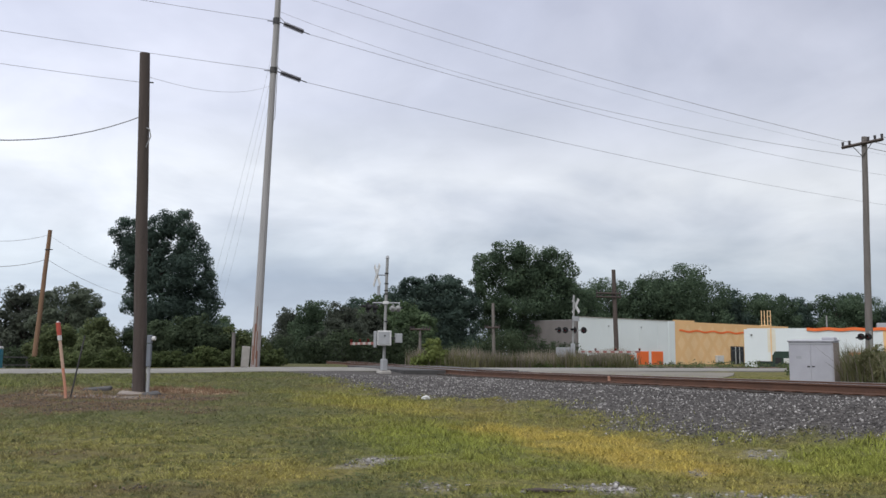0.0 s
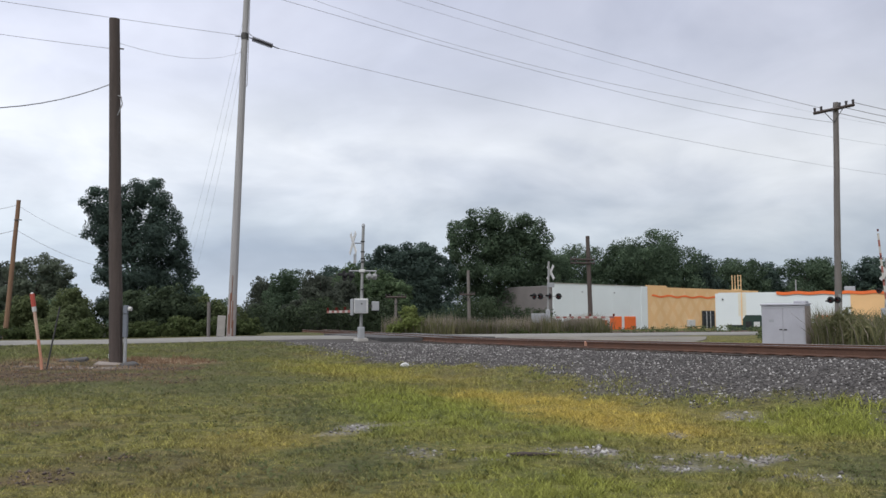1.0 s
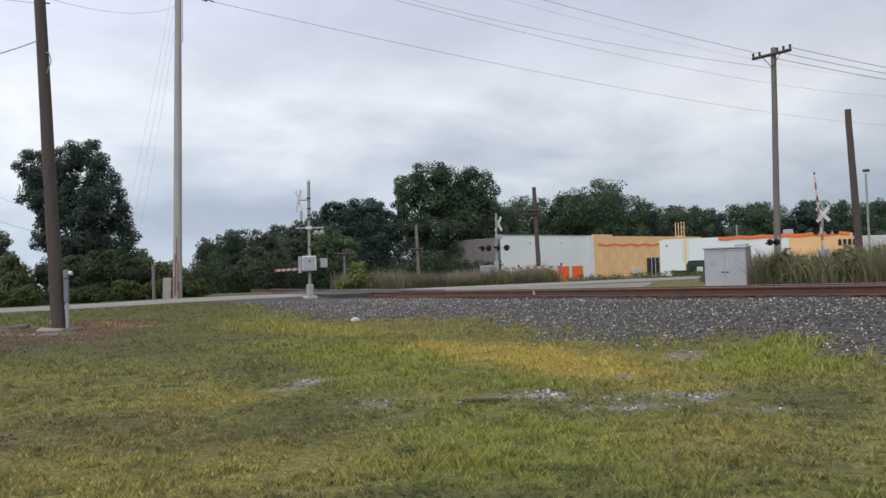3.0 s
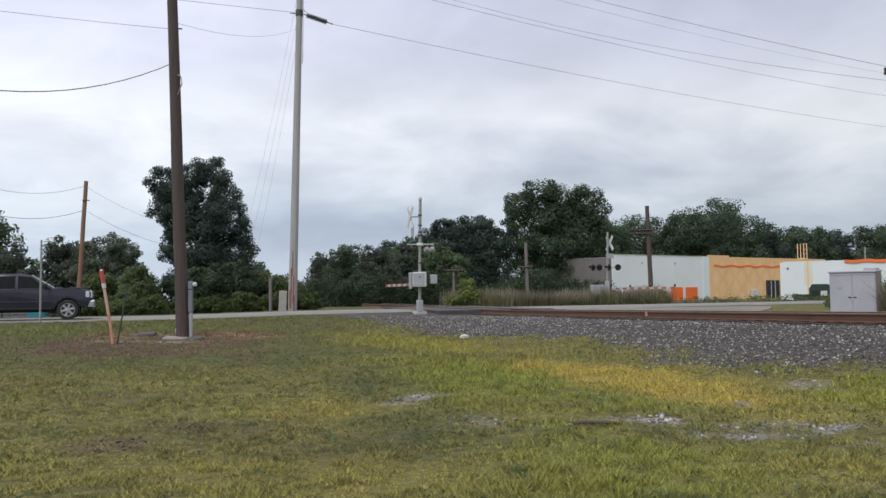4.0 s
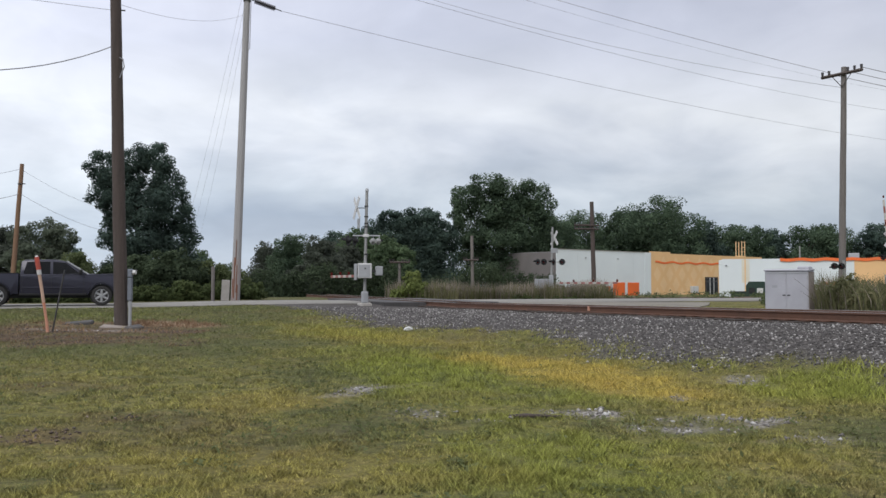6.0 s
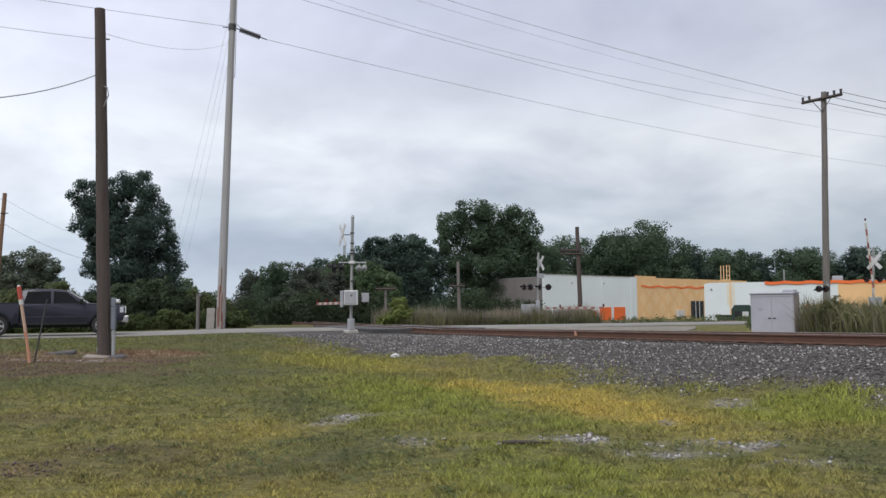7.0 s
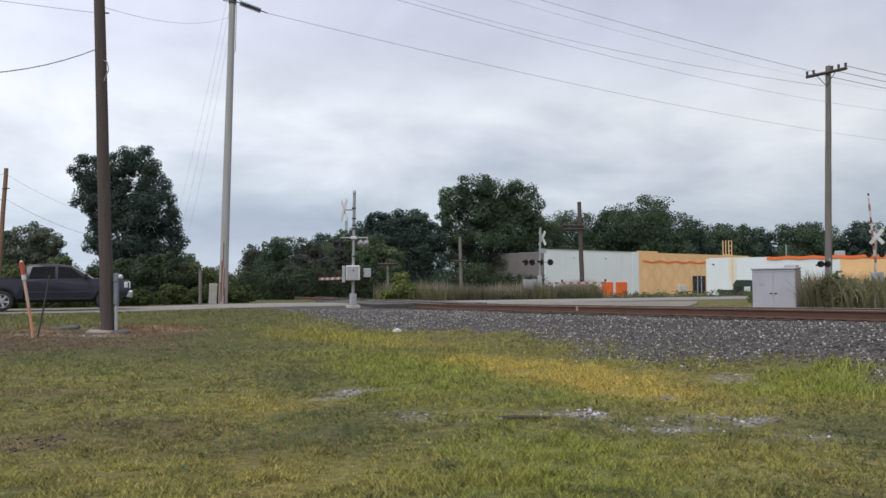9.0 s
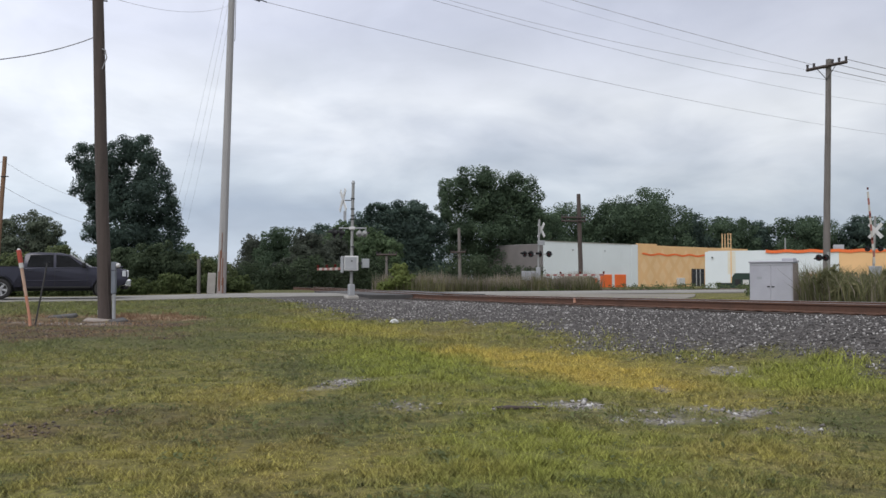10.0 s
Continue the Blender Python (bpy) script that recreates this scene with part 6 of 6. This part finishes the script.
def low_weeds():
    """Flat broad-leaved weeds in the thin turf."""
    n = 60000
    az = radians(1) * (-34 + 70 * rng.random(n))
    d = 4.5 + 14 * rng.random(n) ** 1.2
    x, y = d * np.sin(az), d * np.cos(az)
    mk = masks(x, y)
    tuft = sstep(0.5, 0.68, value_noise(x, y, 0.32, 101))
    keep = (0.9 * mk["thin"] + 0.04) * tuft * (1 - mk["gravel"]) * (1 - mk["yellow"]) > rng.random(n)
    x, y = x[keep], y[keep]
    m = len(x)
    z = ground_z(x, y) + 0.015 + 0.05 * rng.random(m) * tuft[keep]
    a, r = rng.random(m) * math.tau, 0.014 + 0.022 * rng.random(m)
    ex, ey = np.cos(a) * r, np.sin(a) * r
    tip = rng.normal(size=m) * 0.012
    v = np.stack([np.stack([x - ex, y - ey, z - tip], 1), np.stack([x - ey * 0.6, y + ex * 0.6, z + 0.004], 1), np.stack([x + ex, y + ey, z + tip], 1), np.stack([x + ey * 0.6, y - ex * 0.6, z + 0.004], 1)], 1)
    me = np_mesh("low_weeds", v.reshape(-1, 3), np.arange(4 * m).reshape(-1, 4))
    me.materials.append(LEAF_G)
    tagged(new("low_weeds", me), "low broad-leaved weeds in thin turf", "weeds", kind="stuff")


low_weeds()


def dry_stems():
    """Standing dead grass and rusty weeds in the sprayed patch round the pole."""
    n = 26000
    x, y = -14 + 8.5 * rng.random(n), 14.5 + 10.5 * rng.random(n)
    mk = masks(x, y)
    keep = np.maximum(mk["straw"], 0.22 * mk["dry"]) * sstep(0.35, 0.6, value_noise(x, y, 0.35, 111)) > rng.random(n)
    x, y, straw = x[keep], y[keep], mk["straw"][keep]
    m = len(x)
    h = (0.04 + 0.12 * rng.random(m) ** 1.5) * (0.5 + 0.7 * straw)
    v, f, _ = blades(m, x, y, ground_z(x, y) - 0.01, h, 0.012 + 0.01 * rng.random(m), 0.5 + 0.6 * rng.random(m), two=True)
    me = np_mesh("dry_stems", v, f)
    me.materials.append(RUSTY_STEM)
    tagged(new("dry_stems", me), "dead straw and rusty weed stems round the pole", "dry grass", kind="stuff")


dry_stems()


def white_litter():
    ob = thing("white_bag", Vector((-1.22, 21.95, rz(-1.22, 21.95))), "crumpled white bag lying on the gravel", "litter")
    bm = bmesh.new()
    bmesh.ops.create_icosphere(bm, subdivisions=2, radius=0.1)
    for v in bm.verts:
        v.co = Vector((v.co.x * 1.1, v.co.y * 0.8, v.co.z * 0.6 + 0.05)) + Vector((random.uniform(-1, 1), random.uniform(-1, 1), random.uniform(-1, 1))) * 0.018
    part("bag", bm, WHITE_METAL, ob)


white_litter()


def fallen_branch():
    ob = thing("fallen_branch", Vector((0.82, 8.8, rz(0.82, 8.8) + 0.02)), "dark rotten branch lying in the bare turf", "branch")
    bm = bmesh.new()
    tube(bm, [Vector((-0.27, 0.02, 0)), Vector((-0.1, -0.01, 0.012)), Vector((0.08, 0.0, 0.006)), Vector((0.27, 0.03, 0.0))], [0.018, 0.024, 0.02, 0.012], 7)
    part("stem", bm, OLD_WOOD, ob)
    part("twig", R((0.05, 0, 0.01), (0.16, -0.09, 0.02), 0.009, 0.004, 5), OLD_WOOD, ob)


fallen_branch()


# ---- the pickup truck ----
TRUCK_YAW = 25.0
FRONT_X, REAR_X, WHEEL_R = -0.94, -4.80, 0.405


def pickup():
    ob = thing("pickup_truck", pose(0, 0, 0), "dark charcoal crew-cab pickup truck with chrome bumper", "pickup truck")

    low = 0.46
    prof = [(-0.10, 0.60), (-0.06, 0.72), (-0.05, 1.12), (-0.12, 1.2), (-0.5, 1.26), (-1.0, 1.295), (-1.5, 1.31), (-1.66, 1.26), (-3.98, 1.26), (-3.98, low), (FRONT_X - 0.5, low)]
    prof += [(FRONT_X - 0.5 * math.cos(a), 0.44 + 0.5 * math.sin(a)) for a in [math.pi * k / 10 for k in range(1, 10)]] + [(FRONT_X + 0.5, low + 0.04)]
    part("body", prism(prof, -0.99, 0.99, 0.045), PAINT, ob, "dark glossy body", True)
    # load bed
    bp = [(-4.02, low + 0.02), (-4.02, 1.30), (-5.86, 1.30), (-5.9, 0.62), (REAR_X - 0.5, low + 0.06)]
    bp += [(REAR_X - 0.5 * math.cos(a), 0.44 + 0.5 * math.sin(a)) for a in [math.pi * k / 10 for k in range(1, 10)]] + [(REAR_X + 0.5, low + 0.02)]
    bed = part("load_bed", prism(bp, -0.985, -0.86, 0.03), PAINT, ob, "dark load bed side", True)
    part("bed_side", prism(bp, 0.86, 0.985, 0.03), PAINT, bed, "", True)
    part("bed_floor", B((-4.95, 0, 0.86), (1.85, 1.74, 0.06)), DARK_METAL, bed)
    part("tailgate", B((-5.85, 0, 0.98), (0.07, 1.74, 0.6), (0, 0, 0), 0.02), PAINT, bed)
    part("bed_front", B((-4.05, 0, 1.0), (0.06, 1.74, 0.55)), PAINT, bed)
    part("bed_rail", B((-4.95, -0.92, 1.312), (1.86, 0.12, 0.03), (0, 0, 0), 0.01), BLACK, bed)
    part("bed_rail", B((-4.95, 0.92, 1.312), (1.86, 0.12, 0.03), (0, 0, 0), 0.01), BLACK, bed)
    # cab with tumblehome
    cab = [(-1.42, 1.24), (-2.28, 1.80), (-2.55, 1.865), (-3.3, 1.885), (-3.8, 1.86), (-3.93, 1.78), (-3.97, 1.24)]
    bm = prism(cab, -0.93, 0.93, 0)
    for v in bm.verts:
        if v.co.z > 1.5:
            v.co.y *= 0.80
    bmesh.ops.bevel(bm, geom=[e for e in bm.edges], offset=0.035, segments=2, affect="EDGES", profile=0.5)
    part("cab", bm, PAINT, ob, "dark cab", True)

    def pane(pts, name, side=0, glass=TINTED):
        bm = bmesh.new()
        bm.faces.new([bm.verts.new(p) for p in pts])
        bmesh.ops.solidify(bm, geom=bm.faces[:], thickness=0.012)
        return part(name, bm, glass, ob, "dark glass")
    for sd in (-1, 1):
        def sp(x, z):
            f = (z - 1.22) / (1.80 - 1.22)
            return (x, sd * (0.947 - 0.186 * min(f, 1.0)), z)
        pane([sp(-1.74, 1.285), sp(-2.30, 1.745), sp(-2.78, 1.79), sp(-2.78, 1.285)], "front_side_window")
        pane([sp(-2.88, 1.285), sp(-2.88, 1.79), sp(-3.72, 1.775), sp(-3.85, 1.33), sp(-3.83, 1.285)], "rear_side_window")
        for x, nm in ((-1.62, "door_seam"), (-2.83, "door_seam"), (-3.90, "door_seam")):
            part(nm, B((x, sd * 0.991, 0.9), (0.014, 0.008, 0.8)), BLACK, ob)
        for x in (-2.68, -3.72):
            part("door_handle", B((x, sd * 1.005, 1.15), (0.2, 0.03, 0.035), (0, 0, 0), 0.01), PAINT, ob)
        part("side_moulding", B((-2.75, sd * 0.995, 0.74), (2.3, 0.02, 0.05), (0, 0, 0), 0.008), PAINT, ob)
        part("rocker", B((-2.75, sd * 0.97, 0.47), (2.5, 0.06, 0.10), (0, 0, 0), 0.02), BLACK, ob, "black sill")
        mr = part("door_mirror", B((-1.75, sd * 1.10, 1.38), (0.14, 0.24, 0.2), (0, 0, 0), 0.04, 2), BLACK, ob, "black door mirror")
        part("mirror_stalk", B((-1.75, sd * 0.98, 1.32), (0.06, 0.1, 0.05)), BLACK, mr)
        hl = part("headlamp", B((-0.10, sd * 0.78, 1.02), (0.16, 0.40, 0.3), (0, 0, 0), 0.03), HEADLAMP, ob, "clear headlamp")
        part("side_marker", B((-0.2, sd * 0.985, 1.03), (0.14, 0.03, 0.24), (0, 0, 0), 0.01), HEADLAMP, hl)
        part("tail_lamp", B((-5.87, sd * 0.93, 1.02), (0.06, 0.13, 0.38), (0, 0, 0), 0.015), RED, ob, "red tail lamp")
        for cx in (FRONT_X, REAR_X):
            bm = bmesh.new()
            n = 14
            for k in range(n):
                a0, a1 = math.pi * k / n, math.pi * (k + 1) / n
                q = [(cx + r * math.cos(a), sd * yy, 0.44 + r * math.sin(a)) for a, r, yy in ((a0, 0.49, 1.0), (a1, 0.49, 1.0), (a1, 0.54, 0.985), (a0, 0.54, 0.985))]
                bm.faces.new([bm.verts.new(v) for v in q])
            bmesh.ops.solidify(bm, geom=bm.faces[:], thickness=0.01)
            part("wheel_arch_lip", bm, PAINT, ob)
            part("wheel_well", B((cx, sd * 0.72, 0.6), (0.86, 0.36, 0.56)), BLACK, ob)
    pane([(-1.50, -0.83, 1.32), (-1.50, 0.83, 1.32), (-2.25, 0.70, 1.79), (-2.25, -0.70, 1.79)], "windscreen")
    part("windscreen_pillar", R((-1.46, -0.9, 1.29), (-2.28, -0.745, 1.82), 0.03, 0.03, 6), ALU, ob)
    pane([(-3.985, -0.7, 1.36), (-3.985, 0.7, 1.36), (-3.955, 0.62, 1.74), (-3.955, -0.62, 1.74)], "rear_window")
    part("grille", B((-0.045, 0, 0.98), (0.05, 1.16, 0.38), (0, 0, 0), 0.02), DARK_METAL, ob, "dark grille with a chrome bar")
    part("grille_bar", B((-0.015, 0, 0.95), (0.03, 1.18, 0.05), (0, 0, 0), 0.01), CHROME, ob)
    part("front_bumper", B((-0.05, 0, 0.64), (0.26, 1.98, 0.30), (0, 0, 0), 0.06, 2), CHROME, ob, "bright chrome front bumper")
    part("air_dam", B((-0.12, 0, 0.44), (0.2, 1.8, 0.12), (0, 0, 0), 0.03), BLACK, ob)
    part("rear_bumper", B((-5.95, 0, 0.6), (0.2, 1.9, 0.2), (0, 0, 0), 0.04), CHROME, ob)
    part("underbody", B((-3.0, 0, 0.42), (4.6, 1.3, 0.2)), BLACK, ob)
    part("bonnet_ridge", B((-0.85, 0, 1.285), (1.3, 0.7, 0.05), (0, -2.5, 0), 0.02), PAINT, ob)
    wheels = []
    # tyre, rim and spokes
    def wheel(cx, sd):
        bm = bmesh.new()
        prof = [(0.27, -0.12), (0.36, -0.135), (0.395, -0.115), (0.405, -0.07), (0.405, 0.07), (0.395, 0.115), (0.36, 0.135), (0.27, 0.12)]
        n = 28
        rings = [[bm.verts.new((r * math.cos(k * math.tau / n), yy, r * math.sin(k * math.tau / n))) for r, yy in prof] for k in range(n)]
        for k in range(n):
            a, b = rings[k], rings[(k + 1) % n]
            for j in range(len(prof)):
                bm.faces.new((a[j], a[(j + 1) % len(prof)], b[(j + 1) % len(prof)], b[j]))
        tyre = part("wheel", bm, TYRE, ob, "black tyre on a bright alloy wheel", True)
        rim = bmesh.new()
        bmesh.ops.create_cone(rim, cap_ends=True, segments=24, radius1=0.275, radius2=0.275, depth=0.12, matrix=pose(0, 0, 0, 90))
        part("rim_well", rim, DARK_METAL, tyre)
        for k in range(6):
            bm = B((0.15, sd * 0.085, 0), (0.22, 0.05, 0.085), (0, 0, 0), 0.015)
            bm.transform(pose(0, 0, 0, 0, 60 * k, 0))
            part("spoke", bm, ALLOY, tyre)
        bm = bmesh.new()
        tube(bm, [Vector((0.265 * math.cos(a), sd * 0.1, 0.265 * math.sin(a))) for a in [math.tau * k / 24 for k in range(25)]], 0.022, 6)
        part("rim", bm, ALLOY, tyre)
        part("hub", R((0, sd * 0.06, 0), (0, sd * 0.125, 0), 0.075, 0.06, 12), ALLOY, tyre)
        tyre.location = (cx, sd * 0.86, WHEEL_R)
        return tyre, cx, sd
    for cx in (FRONT_X, REAR_X):
        for sd in (-1, 1):
            wheels.append(wheel(cx, sd))
    return ob, wheels


TRUCK, WHEELS = pickup()

# distance of the bumper along the road at times, easing to a stop before the gate
TRUCK_RUN = [(0.0, -28.0), (1.0, -23.6), (2.0, -19.5), (3.0, -16.05), (3.5, -14.62), (4.0, -13.25), (4.5, -12.0), (5.0, -10.95), (5.5, -10.15), (6.0, -9.55), (6.5, -9.13), (7.0, -8.89), (7.3, -8.83), (10.0, -8.83)]


def truck_s(t):
    """Smooth run through the keyed distances."""
    ts, ss = [a for a, _ in TRUCK_RUN], [b for _, b in TRUCK_RUN]
    k = max(i for i in range(len(ts) - 1) if t >= ts[i] - 1e-9)

    def slope(i):
        if i <= 0 or i >= len(ts) - 1:
            j = 0 if i <= 0 else len(ts) - 2
            return (ss[j + 1] - ss[j]) / (ts[j + 1] - ts[j]) if i <= 0 else 0.0
        a, b = (ss[i] - ss[i - 1]) / (ts[i] - ts[i - 1]), (ss[i + 1] - ss[i]) / (ts[i + 1] - ts[i])
        return 0.0 if a * b <= 0 else 2 * a * b / (a + b)
    dt = ts[k + 1] - ts[k]
    u = (t - ts[k]) / dt
    h = (2 * u ** 3 - 3 * u * u + 1, u ** 3 - 2 * u * u + u, -2 * u ** 3 + 3 * u * u, u ** 3 - u * u)
    return h[0] * ss[k] + h[1] * dt * slope(k) + h[2] * ss[k + 1] + h[3] * dt * slope(k + 1)


def motions():
    times = [round(0.1 * k, 1) for k in range(101)]
    rows, spin = [], []
    for t in times:
        s = truck_s(t)
        p = ROAD0 + RU * s + RN * 1.75
        rows.append((t, pose(p.x, p.y, 0.035 + float(road_dip(p.x, p.y)), 0, 0, TRUCK_YAW)))
        spin.append((t, math.degrees((s + 28.0) / WHEEL_R)))
    walk(TRUCK, rows)
    for ob, cx, sd in WHEELS:
        walk(ob, [(t, pose(cx, sd * 0.86, WHEEL_R, 0, a, 0)) for t, a in spin])


motions()
